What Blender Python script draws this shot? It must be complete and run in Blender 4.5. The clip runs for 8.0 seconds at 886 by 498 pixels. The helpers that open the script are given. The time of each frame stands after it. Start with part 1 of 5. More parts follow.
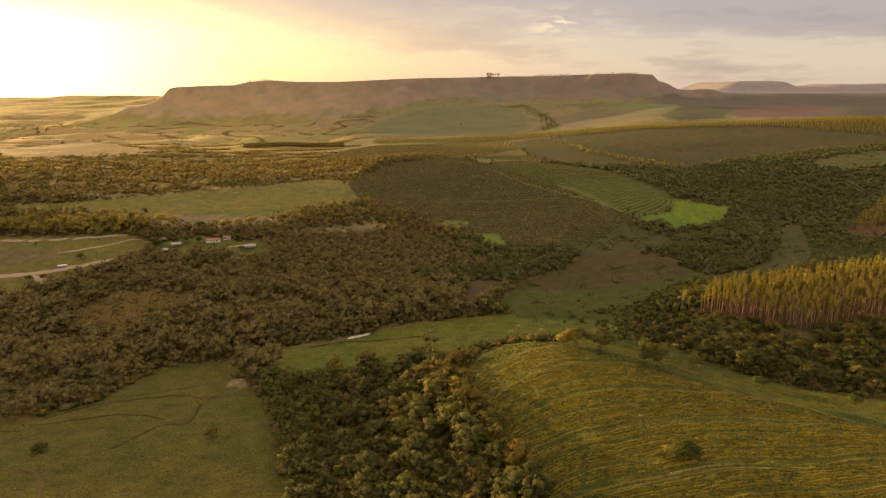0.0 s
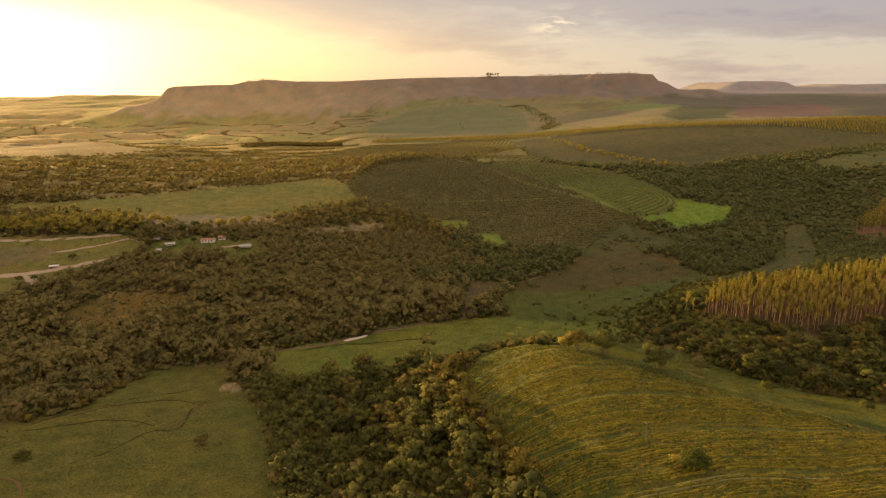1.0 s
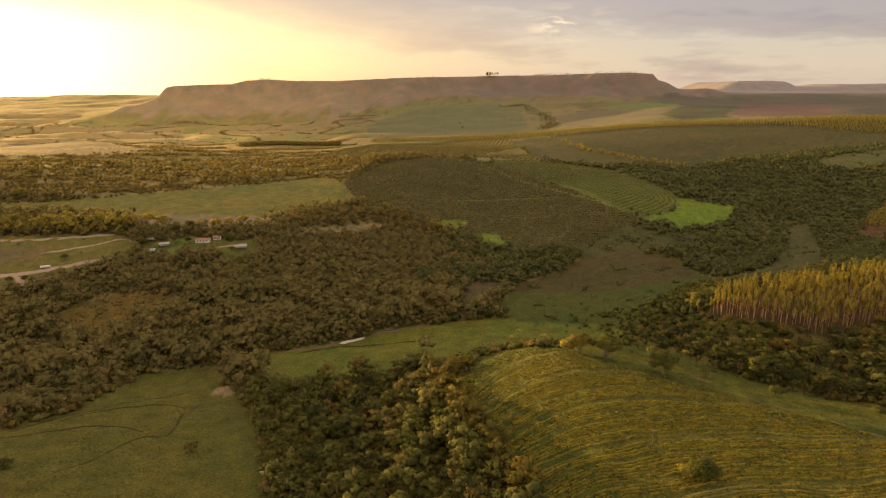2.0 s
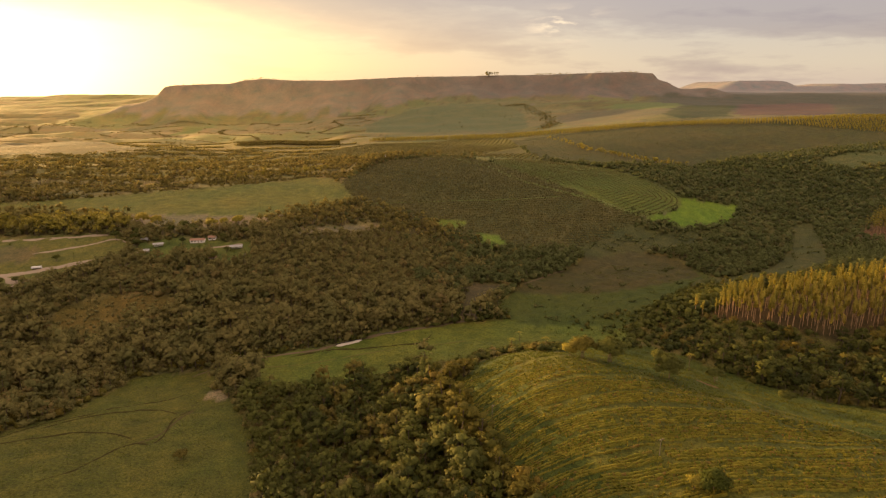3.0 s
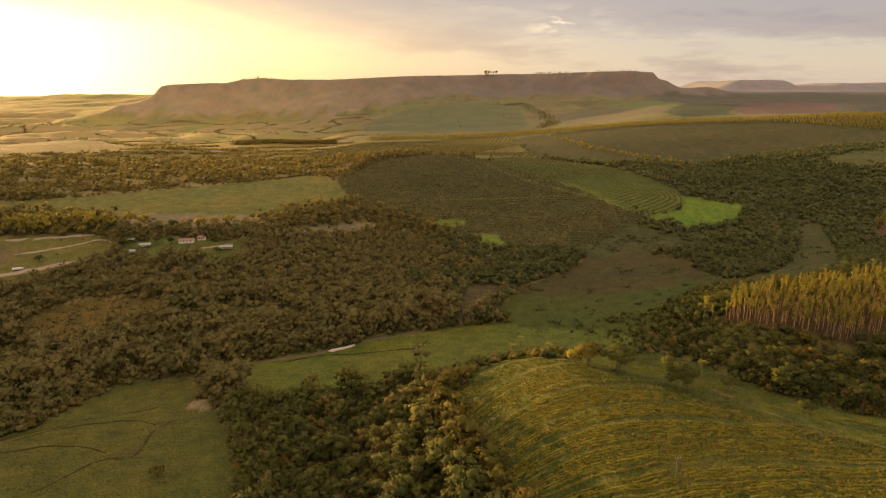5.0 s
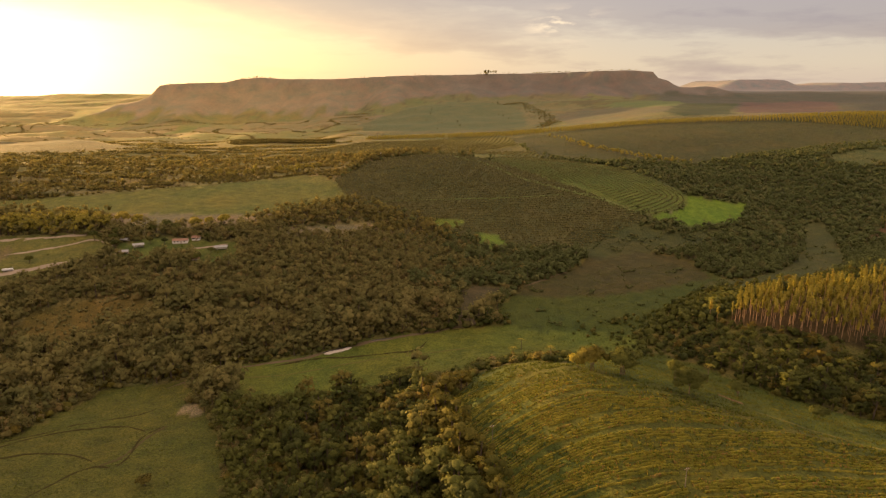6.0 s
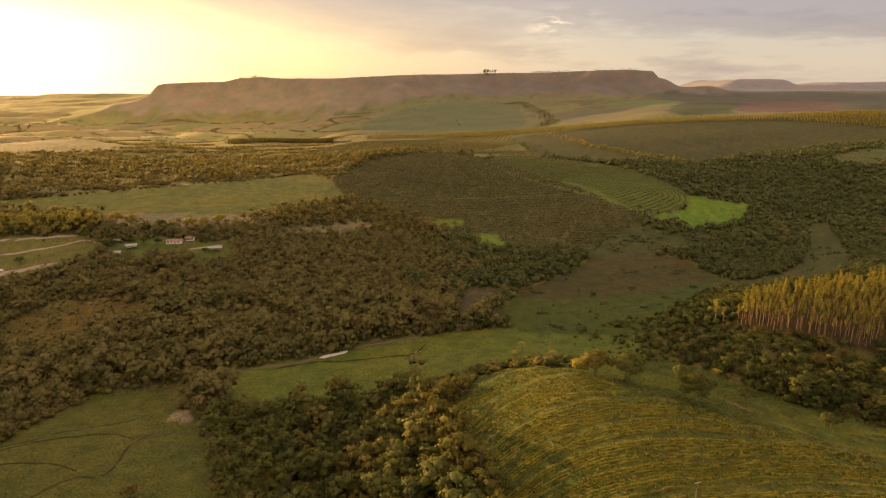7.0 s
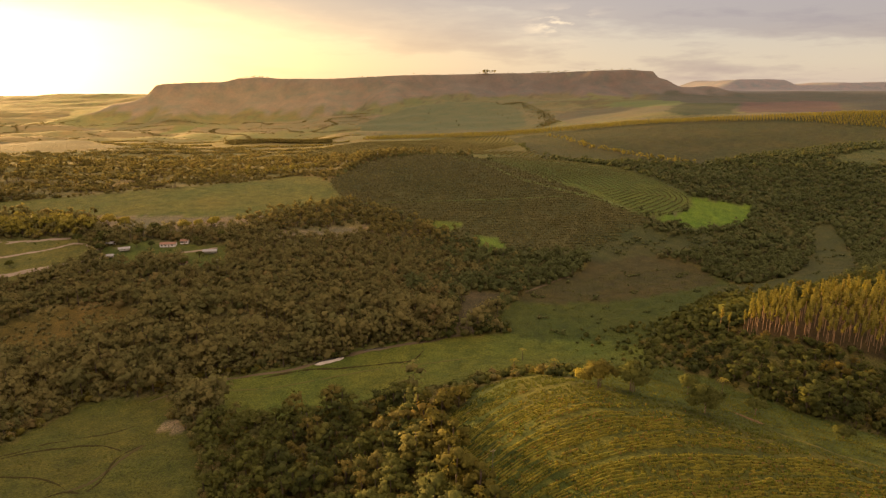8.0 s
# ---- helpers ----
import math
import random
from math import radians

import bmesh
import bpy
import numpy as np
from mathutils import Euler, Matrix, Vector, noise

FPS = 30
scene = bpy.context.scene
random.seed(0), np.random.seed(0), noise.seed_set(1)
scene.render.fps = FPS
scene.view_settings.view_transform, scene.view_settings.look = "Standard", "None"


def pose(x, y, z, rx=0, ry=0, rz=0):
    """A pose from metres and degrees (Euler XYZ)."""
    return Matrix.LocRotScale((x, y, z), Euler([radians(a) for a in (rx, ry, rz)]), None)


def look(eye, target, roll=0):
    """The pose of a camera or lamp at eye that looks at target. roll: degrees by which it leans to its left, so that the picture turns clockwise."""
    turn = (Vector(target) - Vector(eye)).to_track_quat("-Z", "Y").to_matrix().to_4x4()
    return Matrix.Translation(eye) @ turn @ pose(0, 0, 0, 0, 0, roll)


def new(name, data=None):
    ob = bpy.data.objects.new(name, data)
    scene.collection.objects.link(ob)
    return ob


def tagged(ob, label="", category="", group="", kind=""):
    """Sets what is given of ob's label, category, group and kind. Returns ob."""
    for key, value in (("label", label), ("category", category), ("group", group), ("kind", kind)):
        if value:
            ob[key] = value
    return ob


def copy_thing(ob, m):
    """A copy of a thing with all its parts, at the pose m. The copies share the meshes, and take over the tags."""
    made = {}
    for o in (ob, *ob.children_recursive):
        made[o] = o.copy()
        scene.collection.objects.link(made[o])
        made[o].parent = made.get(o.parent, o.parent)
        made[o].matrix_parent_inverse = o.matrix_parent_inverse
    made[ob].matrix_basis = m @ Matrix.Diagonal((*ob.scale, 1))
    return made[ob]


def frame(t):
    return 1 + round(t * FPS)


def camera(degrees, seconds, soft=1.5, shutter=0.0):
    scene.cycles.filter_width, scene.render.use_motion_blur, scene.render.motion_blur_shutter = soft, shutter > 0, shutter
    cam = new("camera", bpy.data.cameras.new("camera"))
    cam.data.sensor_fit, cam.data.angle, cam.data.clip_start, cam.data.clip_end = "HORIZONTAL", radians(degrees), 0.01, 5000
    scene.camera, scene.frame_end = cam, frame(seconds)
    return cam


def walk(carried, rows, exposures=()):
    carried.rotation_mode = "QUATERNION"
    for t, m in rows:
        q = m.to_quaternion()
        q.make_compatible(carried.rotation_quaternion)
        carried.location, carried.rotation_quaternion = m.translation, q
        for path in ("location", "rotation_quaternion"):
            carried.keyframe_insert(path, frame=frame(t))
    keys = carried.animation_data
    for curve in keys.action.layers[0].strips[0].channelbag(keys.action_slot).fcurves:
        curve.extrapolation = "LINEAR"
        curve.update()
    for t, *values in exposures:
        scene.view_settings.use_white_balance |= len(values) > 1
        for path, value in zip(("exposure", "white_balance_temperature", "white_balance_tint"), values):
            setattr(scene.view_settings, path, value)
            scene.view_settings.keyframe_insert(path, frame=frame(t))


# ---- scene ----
# The camera: a drone that glides ahead and slowly sinks along its line of sight.
cam = camera(72.0, 8.0, soft=1.3)
METRES, EYE, TILT, LEAN, TURN = 76.0, 165.0, -14.7, 0.0, 0.0
ROWS = [
    (0.0, 0.0, 0.0, 0.0, 0.0, 0.0, -0.0),
    (0.5, 0.0038, 0.0624, 0.0012, -0.022, 0.007, -0.01),
    (1.0, 0.0081, 0.1254, 0.002, -0.051, 0.015, -0.03),
    (1.5, 0.012, 0.1882, 0.0027, -0.073, 0.015, -0.04),
    (3.0, 0.0241, 0.3756, 0.007, -0.124, 0.022, -0.02),
    (3.5, 0.0275, 0.4345, 0.0077, -0.138, 0.015, -0.02),
    (4.0, 0.0319, 0.4975, 0.0083, -0.16, 0.029, -0.0),
    (4.5, 0.0354, 0.5599, 0.0089, -0.189, 0.029, 0.01),
    (6.0, 0.0474, 0.746, 0.0108, -0.262, 0.036, 0.05),
    (6.5, 0.0514, 0.808, 0.0121, -0.284, 0.044, 0.05),
    (7.0, 0.055, 0.8697, 0.0211, -0.313, 0.015, 0.05),
    (7.5, 0.0588, 0.9288, 0.0362, -0.335, 0.022, 0.07),
    (8.0, 0.0631, 0.9878, 0.0509, -0.356, 0.044, 0.08),
]
walk(cam, [(t, pose(0, 0, EYE, TILT, LEAN, TURN) @ pose(METRES * x, METRES * y, METRES * z, 90 + pitch, roll, yaw)) for t, x, y, z, yaw, pitch, roll in ROWS], [(0.0, 1.6, 7650, 17), (8.0, 1.6, 7650, 17)])

# ---- world, sun ---------------------------------------------------------
SUN_SIDE, SUN_UP = -50.0, 3.9          # degrees right of straight ahead, degrees above the horizon
SUN = Vector((math.sin(radians(SUN_SIDE)) * math.cos(radians(SUN_UP)), math.cos(radians(SUN_SIDE)) * math.cos(radians(SUN_UP)), math.sin(radians(SUN_UP))))

lamp = bpy.data.lights.new("sun", "SUN")
lamp.energy, lamp.angle, lamp.color = 5.0, radians(0.8), (1.0, 0.64, 0.26)
sun = new("sun", lamp)
sun.matrix_world = look(SUN * 900, (0, 0, 0))


class Tree:
    """A node tree with short calls."""

    def __init__(self, tree):
        self.tree = tree
        tree.nodes.clear()

    def add(self, kind, **put):
        node = self.tree.nodes.new(kind)
        for key, value in put.items():
            if key == "op":
                node.operation = value
            elif key == "blend":
                node.blend_type = value
            elif key == "data":
                node.data_type = value
            elif key == "attr":
                node.attribute_name = value
            elif key == "sky":
                node.sky_type = value
        return node

    def link(self, a, b):
        self.tree.links.new(a, b)

    def put(self, socket, value):
        if isinstance(value, bpy.types.NodeSocket):
            self.link(value, socket)
        else:
            socket.default_value = value

    def math(self, op, a, b=0.0, c=0.0):
        n = self.add("ShaderNodeMath", op=op)
        for i, v in enumerate((a, b, c)):
            self.put(n.inputs[i], v)
        return n.outputs[0]

    def vec(self, op, a, b=(0, 0, 0)):
        n = self.add("ShaderNodeVectorMath", op=op)
        self.put(n.inputs[0], a)
        self.put(n.inputs[1], b)
        return n

    def mix(self, fac, a, b, blend="MIX"):
        n = self.add("ShaderNodeMix", data="RGBA", blend=blend)
        self.put(n.inputs[0], fac)
        self.put(n.inputs[6], a if isinstance(a, bpy.types.NodeSocket) else (*a, 1))
        self.put(n.inputs[7], b if isinstance(b, bpy.types.NodeSocket) else (*b, 1))
        return n.outputs[2]

    def ramp(self, fac, stops):
        n = self.add("ShaderNodeValToRGB")
        self.put(n.inputs[0], fac)
        e = n.color_ramp.elements
        while len(e) < len(stops):
            e.new(0.5)
        for el, (p, c) in zip(e, stops):
            el.position, el.color = p, (*c, 1) if len(c) == 3 else c
        return n.outputs[0]

    def noise(self, where, scale, detail=3.0, rough=0.55):
        n = self.add("ShaderNodeTexNoise")
        self.put(n.inputs["Vector"], where)
        n.inputs["Scale"].default_value, n.inputs["Detail"].default_value, n.inputs["Roughness"].default_value = scale, detail, rough
        return n.outputs[0]

    def scaled(self, where, size):
        return self.vec("MULTIPLY", where, size).outputs[0]


def make_world():
    world = bpy.data.worlds.new("evening_sky")
    scene.world = world
    world.use_nodes = True
    t = Tree(world.node_tree)
    way = t.vec("NORMALIZE", t.add("ShaderNodeTexCoord").outputs["Generated"]).outputs[0]
    parts = t.add("ShaderNodeSeparateXYZ")
    t.link(way, parts.inputs[0])
    up = t.math("MAXIMUM", parts.outputs[2], 0.0)
    sky = t.add("ShaderNodeTexSky", sky="NISHITA")
    sky.sun_disc, sky.sun_elevation, sky.sun_rotation = False, radians(SUN_UP), radians(SUN_SIDE)
    sky.air_density, sky.dust_density, sky.ozone_density = 1.0, 2.0, 1.0
    # a thin evening overcast: cream low down, mauve grey higher; overhead, unseen, brightened as fill
    veil = t.ramp(up, [(0.0, (0.545, 0.485, 0.44)), (0.035, (0.535, 0.52, 0.475)), (0.09, (0.44, 0.455, 0.49)), (0.16, (0.425, 0.435, 0.50)), (0.30, (1.15, 1.0, 0.84)), (0.55, (1.85, 1.58, 1.22)), (1.0, (2.45, 2.05, 1.57))])
    # behind the camera, out of view, the sky is brightened to lift shaded sides
    east = t.ramp(t.vec("DOT_PRODUCT", way, (0.45, -0.89, 0.0)).outputs["Value"], [(0.0, (0, 0, 0)), (0.75, (1, 1, 1))])
    lit = t.ramp(up, [(0.0, (0.85, 0.72, 0.56)), (0.15, (1.45, 1.22, 0.95)), (0.45, (1.95, 1.64, 1.27)), (1.0, (2.45, 2.05, 1.57))])
    veil = t.mix(east, veil, lit)
    # banks of cloud, drawn out along the horizon, thicker higher up
    bank = t.noise(t.scaled(way, (3.2, 3.2, 21.0)), 1.0, 6.0, 0.58)
    wisps = t.noise(t.scaled(way, (12.0, 12.0, 50.0)), 1.0, 4.0, 0.6)
    bank = t.math("ADD", t.math("MULTIPLY_ADD", t.math("SUBTRACT", wisps, 0.5), 0.30, bank), t.math("MULTIPLY", t.math("MINIMUM", up, 0.25), 2.3))
    thick = t.ramp(bank, [(0.60, (0, 0, 0)), (0.70, (0.55, 0.55, 0.55)), (0.86, (1, 1, 1))])
    # one dark bank with a clear lower edge, and a torn bright gap in it
    low = t.math("MULTIPLY_ADD", t.math("SUBTRACT", t.math("MAXIMUM", parts.outputs[0], -0.1), 0.19), 0.11, up)
    lip = t.ramp(t.math("MULTIPLY_ADD", t.math("SUBTRACT", bank, 0.6), 0.06, low), [(0.106, (0, 0, 0)), (0.117, (0.75, 0.75, 0.75))])
    thick = t.math("MAXIMUM", thick, lip)
    hole = t.math("MAXIMUM", t.vec("DOT_PRODUCT", t.vec("NORMALIZE", t.scaled(way, (1.0, 1.0, 2.6))).outputs[0], tuple(Vector((0.185, 0.975, 0.094 * 2.6)).normalized())).outputs["Value"], 0.0)
    hole = t.math("MULTIPLY", t.math("POWER", hole, 1000.0), t.ramp(wisps, [(0.46, (0, 0, 0)), (0.60, (1, 1, 1))]))
    # the glare round the low sun, flattened under the cloud; there the cloud is thin
    squat = t.vec("NORMALIZE", t.scaled(way, (1.0, 1.0, 3.3))).outputs[0]
    aim = Vector((SUN.x, SUN.y, SUN.z * 1.2)).normalized()
    near = t.math("MAXIMUM", t.vec("DOT_PRODUCT", squat, tuple(aim)).outputs["Value"], 0.0)
    thick = t.math("MULTIPLY", thick, t.math("SUBTRACT", 1.0, t.math("MULTIPLY", t.math("POWER", near, 2.5), 0.9)))
    veil = t.mix(1.0, veil, t.mix(t.math("POWER", near, 3.0), (1.0, 1.0, 1.0), (1.12, 0.93, 0.60)), "MULTIPLY")
    veil = t.mix(1.0, veil, t.mix(thick, (1.06, 1.06, 1.02), (0.66, 0.63, 0.74)), "MULTIPLY")
    veil = t.mix(t.math("MULTIPLY", hole, 0.8), veil, (1.15, 1.02, 0.78))
    broad = t.math("MULTIPLY", t.math("POWER", near, 4.0), 0.90)
    core = t.math("MULTIPLY", t.math("POWER", near, 15.0), 3.6)
    heart = t.math("MULTIPLY", t.math("POWER", near, 300.0), 5.0)
    deck = t.ramp(t.math("MULTIPLY_ADD", t.math("SUBTRACT", wisps, 0.5), 0.03, up), [(0.085, (1, 1, 1)), (0.13, (0.30, 0.30, 0.30)), (0.4, (0.30, 0.30, 0.30))])
    thin = t.math("MULTIPLY", deck, t.math("SUBTRACT", 1.0, t.math("MULTIPLY", thick, 0.3)))
    glow = t.mix(1.0, (1.0, 0.635, 0.20), t.math("MULTIPLY", broad, thin), "MULTIPLY")
    glow = t.mix(1.0, glow, t.mix(1.0, (1.0, 0.825, 0.48), t.math("MULTIPLY", t.math("ADD", core, heart), deck), "MULTIPLY"), "ADD")
    total = t.mix(1.0, t.mix(1.0, veil, glow, "ADD"), t.mix(1.0, sky.outputs[0], (0.06, 0.06, 0.06), "MULTIPLY"), "ADD")
    back = t.add("ShaderNodeBackground")
    t.link(total, back.inputs[0])
    back.inputs[1].default_value = 0.347
    out = t.add("ShaderNodeOutputWorld")
    t.link(back.outputs[0], out.inputs[0])


make_world()


# ---- materials ----------------------------------------------------------
def material(name):
    m = bpy.data.materials.new(name)
    m.use_nodes = True
    return m, Tree(m.node_tree)


def finish(t, colour, rough=0.85, bump=None, bump_size=0.1, strength=0.6, metal=0.0, clear=0.0, gloss=0.3):
    p = t.add("ShaderNodeBsdfPrincipled")
    t.put(p.inputs["Base Color"], colour if isinstance(colour, bpy.types.NodeSocket) else (*colour, 1))
    t.put(p.inputs["Roughness"], rough)
    p.inputs["Metallic"].default_value = metal
    p.inputs["Specular IOR Level"].default_value = gloss
    if bump is not None:
        b = t.add("ShaderNodeBump")
        b.inputs["Strength"].default_value, b.inputs["Distance"].default_value = strength, bump_size
        t.link(bump, b.inputs["Height"])
        t.link(b.outputs[0], p.inputs["Normal"])
    shader = p.outputs[0]
    if clear:
        tr = t.add("ShaderNodeBsdfTranslucent")
        t.put(tr.inputs[0], colour if isinstance(colour, bpy.types.NodeSocket) else (*colour, 1))
        m = t.add("ShaderNodeMixShader")
        m.inputs[0].default_value = clear
        t.link(shader, m.inputs[1])
        t.link(tr.outputs[0], m.inputs[2])
        shader = m.outputs[0]
    out = t.add("ShaderNodeOutputMaterial")
    t.link(shader, out.inputs[0])


def foliage(name, dark, light, third, rough=0.75, clear=0.35, relief=0.5, vary=0.8):
    """Leaves: every plant has a tint of its own, and every leaf clump a little."""
    m, t = material(name)
    own = t.add("ShaderNodeAttribute", attr="tint").outputs["Fac"]
    own = t.math("FRACT", t.math("ADD", own, t.add("ShaderNodeObjectInfo").outputs["Random"]))
    place = t.add("ShaderNodeTexCoord").outputs["Object"]
    island = t.add("ShaderNodeNewGeometry").outputs["Random Per Island"]
    col = t.ramp(own, [(0.0, dark), (0.45, light), (0.8, tuple((a + b) / 2 for a, b in zip(dark, light))), (0.93, third), (1.0, light)])
    k = t.math("MULTIPLY_ADD", island, 0.4 * vary, 1 - 0.2 * vary)
    col = t.mix(1.0, col, k, "MULTIPLY")
    fine = t.noise(place, 2.2, 3.0, 0.7)
    col = t.mix(1.0, col, t.ramp(fine, [(0.36, tuple(1 - v * vary for v in (0.40, 0.38, 0.40))), (0.64, tuple(1 + v * vary for v in (0.36, 0.34, 0.28)))]), "MULTIPLY")
    finish(t, col, rough, fine, relief, 0.6, clear=clear, gloss=0.08)
    return m


def plain(name, a, b, scale=4.0, rough=0.8, bump=0.02, metal=0.0, stretch=(1, 1, 1), gloss=0.3):
    """A worn surface between two colours, with grain and stains."""
    m, t = material(name)
    place = t.scaled(t.add("ShaderNodeTexCoord").outputs["Object"], stretch)
    fine, broad = t.noise(place, scale, 5.0, 0.65), t.noise(place, scale * 0.13, 3.0)
    col = t.mix(t.math("MULTIPLY_ADD", fine, 0.6, t.math("MULTIPLY", broad, 0.4)), a, b)
    finish(t, col, rough, fine, bump, 0.7, metal, gloss=gloss)
    return m


def ground_material(name, k_fine=1.0, relief=1.6):
    """Ground cover: grass, earth and stubble at three scales. k_fine: how strongly the patches differ."""
    m, t = material(name)
    place = t.add("ShaderNodeTexCoord").outputs["Object"]
    cover = t.add("ShaderNodeAttribute", attr="cover").outputs["Color"]
    fine, mid, broad = t.noise(place, 0.9, 5.0, 0.7), t.noise(place, 0.11, 4.0, 0.6), t.noise(place, 0.018, 4.0, 0.6)
    k = t.mix(1.0, t.ramp(fine, [(0.32, tuple(1 - v * k_fine for v in (0.55, 0.53, 0.55))), (0.68, tuple(1 + v * k_fine for v in (0.5, 0.45, 0.35)))]), t.ramp(mid, [(0.3, tuple(1 - v * k_fine for v in (0.34, 0.26, 0.30))), (0.7, tuple(1 + v * k_fine for v in (0.30, 0.22, 0.08)))]), "MULTIPLY")
    k = t.mix(1.0, k, t.ramp(broad, [(0.3, (0.78, 0.95, 0.9)), (0.7, (1.17, 1.06, 0.95))]), "MULTIPLY")
    tall = t.math("MULTIPLY_ADD", fine, 0.6, mid)
    finish(t, t.mix(1.0, cover, k, "MULTIPLY"), 0.9, tall, relief, 0.9, gloss=0.12)
    return m


M_GROUND = ground_material("ground_cover")
M_GROUND_FAR = ground_material("far_ground_cover", 0.4, 0.5)
M_LEAF = foliage("leaves", (0.038, 0.047, 0.013), (0.094, 0.1, 0.022), (0.14, 0.112, 0.027), vary=0.8)
# the east's cooler light, put into the leaves as a bluish green
M_LEAF_EAST = foliage("cool_lit_leaves", (0.066, 0.08, 0.027), (0.094, 0.108, 0.035), (0.108, 0.104, 0.037), relief=0.15, vary=0.3)
# brown and pale: the western haze is put into the leaf colour
M_LEAF_HAZY = foliage("haze_brown_leaves", (0.112, 0.117, 0.04), (0.195, 0.168, 0.058), (0.21, 0.158, 0.06), clear=0.5, relief=0.2, vary=0.5)
M_LEAF_DARK = foliage("dark_leaves", (0.040, 0.054, 0.011), (0.060, 0.074, 0.014), (0.068, 0.070, 0.015))
# far foliage lightened to gold in place of the haze before it
M_LEAF_FAR = foliage("hazy_far_leaves", (0.135, 0.12, 0.036), (0.225, 0.188, 0.052), (0.235, 0.18, 0.054), clear=0.55, relief=0.2, vary=0.4)
# golden evening sun mixed into the leaf colour of gums, palms and other trees
M_LEAF_GOLDEN_LIT = foliage("golden_lit_leaves", (0.185, 0.165, 0.03), (0.255, 0.218, 0.04), (0.265, 0.2, 0.04), clear=0.4)
M_LEAF_COFFEE = foliage("bush_leaves", (0.112, 0.104, 0.038), (0.138, 0.128, 0.046), (0.140, 0.122, 0.046), rough=0.5, relief=0.2)
# a sunlit copy of the leaves: low sun painted in as yellow
M_LEAF_YELLOW_LIT = foliage("sunlit_yellowish_leaves", (0.074, 0.074, 0.015), (0.122, 0.104, 0.02), (0.145, 0.104, 0.022), clear=0.4)
M_GRASS_GOLD = foliage("golden_grass", (0.058, 0.086, 0.012), (0.174, 0.151, 0.023), (0.165, 0.102, 0.033), clear=0.4)
M_GRASS_GREEN = foliage("green_grass", (0.064, 0.084, 0.015), (0.098, 0.108, 0.02), (0.11, 0.104, 0.023), clear=0.4)
M_WHEEL = plain("wheel_worn_grass", (0.080, 0.086, 0.021), (0.118, 0.110, 0.030), 0.8, 0.95, 0.1)
M_BARK = plain("bark", (0.06, 0.042, 0.027), (0.12, 0.092, 0.062), 3.0, 0.9, 0.05, stretch=(1, 1, 0.2))
M_GUM_BARK = plain("gum_bark", (0.23, 0.138, 0.072), (0.36, 0.24, 0.135), 2.0, 0.8, 0.03, stretch=(1, 1, 0.15))
M_DIRT = plain("pale_dirt", (0.16, 0.125, 0.082), (0.27, 0.215, 0.15), 0.6, 0.95, 0.08)
M_RUT = plain("worn_track", (0.026, 0.023, 0.008), (0.042, 0.036, 0.012), 0.7, 0.95, 0.1, gloss=0.03)
M_GREENWAY = plain("green_lane", (0.066, 0.092, 0.020), (0.095, 0.118, 0.026), 0.7, 0.95, 0.1)
M_WORN = plain("worn_grass", (0.078, 0.078, 0.022), (0.108, 0.098, 0.034), 0.7, 0.95, 0.1, gloss=0.05)
M_LANE = plain("grassy_lane", (0.115, 0.118, 0.032), (0.18, 0.155, 0.055), 0.7, 0.95, 0.1)
# ---- the lie of the land -------------------------------------------------
HILLS = [  # near hills and hollows: x, y, radius, height
    (190, 210, 80, 14.9), (45, 300, 50, 15.3), (120, 300, 55, 6.8), (210, 340, 60, -18.3),
    (-30, 300, 60, -5.7), (-150, 340, 80, -9.5), (-170, 220, 90, 2.2), (-260, 410, 80, -13.2),
    (290, 425, 70, 20.8), (190, 400, 45, 21.3), (-60, 400, 60, 1.2), (-270, 520, 90, 9.4),
    (-130, 560, 70, 8.7), (200, 90, 90, 18.8), (-20, 170, 70, -11.0), (70, 235, 50, 11.4),
    (55, 318, 38, 4.5)]
SWELLS = [  # the wider swells of the valley's far side, then three unseen hills added for shade
    (150, 640, 100, -8.2), (400, 650, 120, -27.9), (560, 550, 150, 33.8), (300, 780, 100, 14.6),
    (-300, 640, 110, 12.5), (0, 800, 120, 12.6), (500, 1000, 200, -11.1), (-500, 800, 200, 9.0),
    (480, 830, 130, -12.9), (900, 1050, 250, 24.2), (-700, 450, 200, 21.4), (520, 1220, 200, 17.9),
    (-450, 1080, 220, -15.1), (420, 480, 90, 13.0), (700, 700, 150, -20.3), (-30, 1150, 200, -1.6),
    (0, 905, 110, 9.0), (-620, 330, 120, 30.0), (-640, 590, 95, 22.0), (-715, 810, 85, 14.0)]


def ramp(v, a, b):
    k = np.clip((v - a) / (b - a), 0, 1)
    return k * k * (3 - 2 * k)


def waves(x, y, size, seed):
    """Soft uneven waves, about -1 to 1, with no grid to them."""
    out = np.zeros_like(x, dtype=float)
    for i in range(5):
        a = seed * 1.7 + i * 2.4
        k = 6.283 / size * (1 + 0.37 * i)
        out += np.sin((x * np.cos(a) + y * np.sin(a)) * k + seed * 3.1 + i * 1.9 + 1.3 * np.sin((y * np.cos(a) - x * np.sin(a)) * k * 0.6 + i)) / (1 + 0.5 * i)
    return out / 2.6


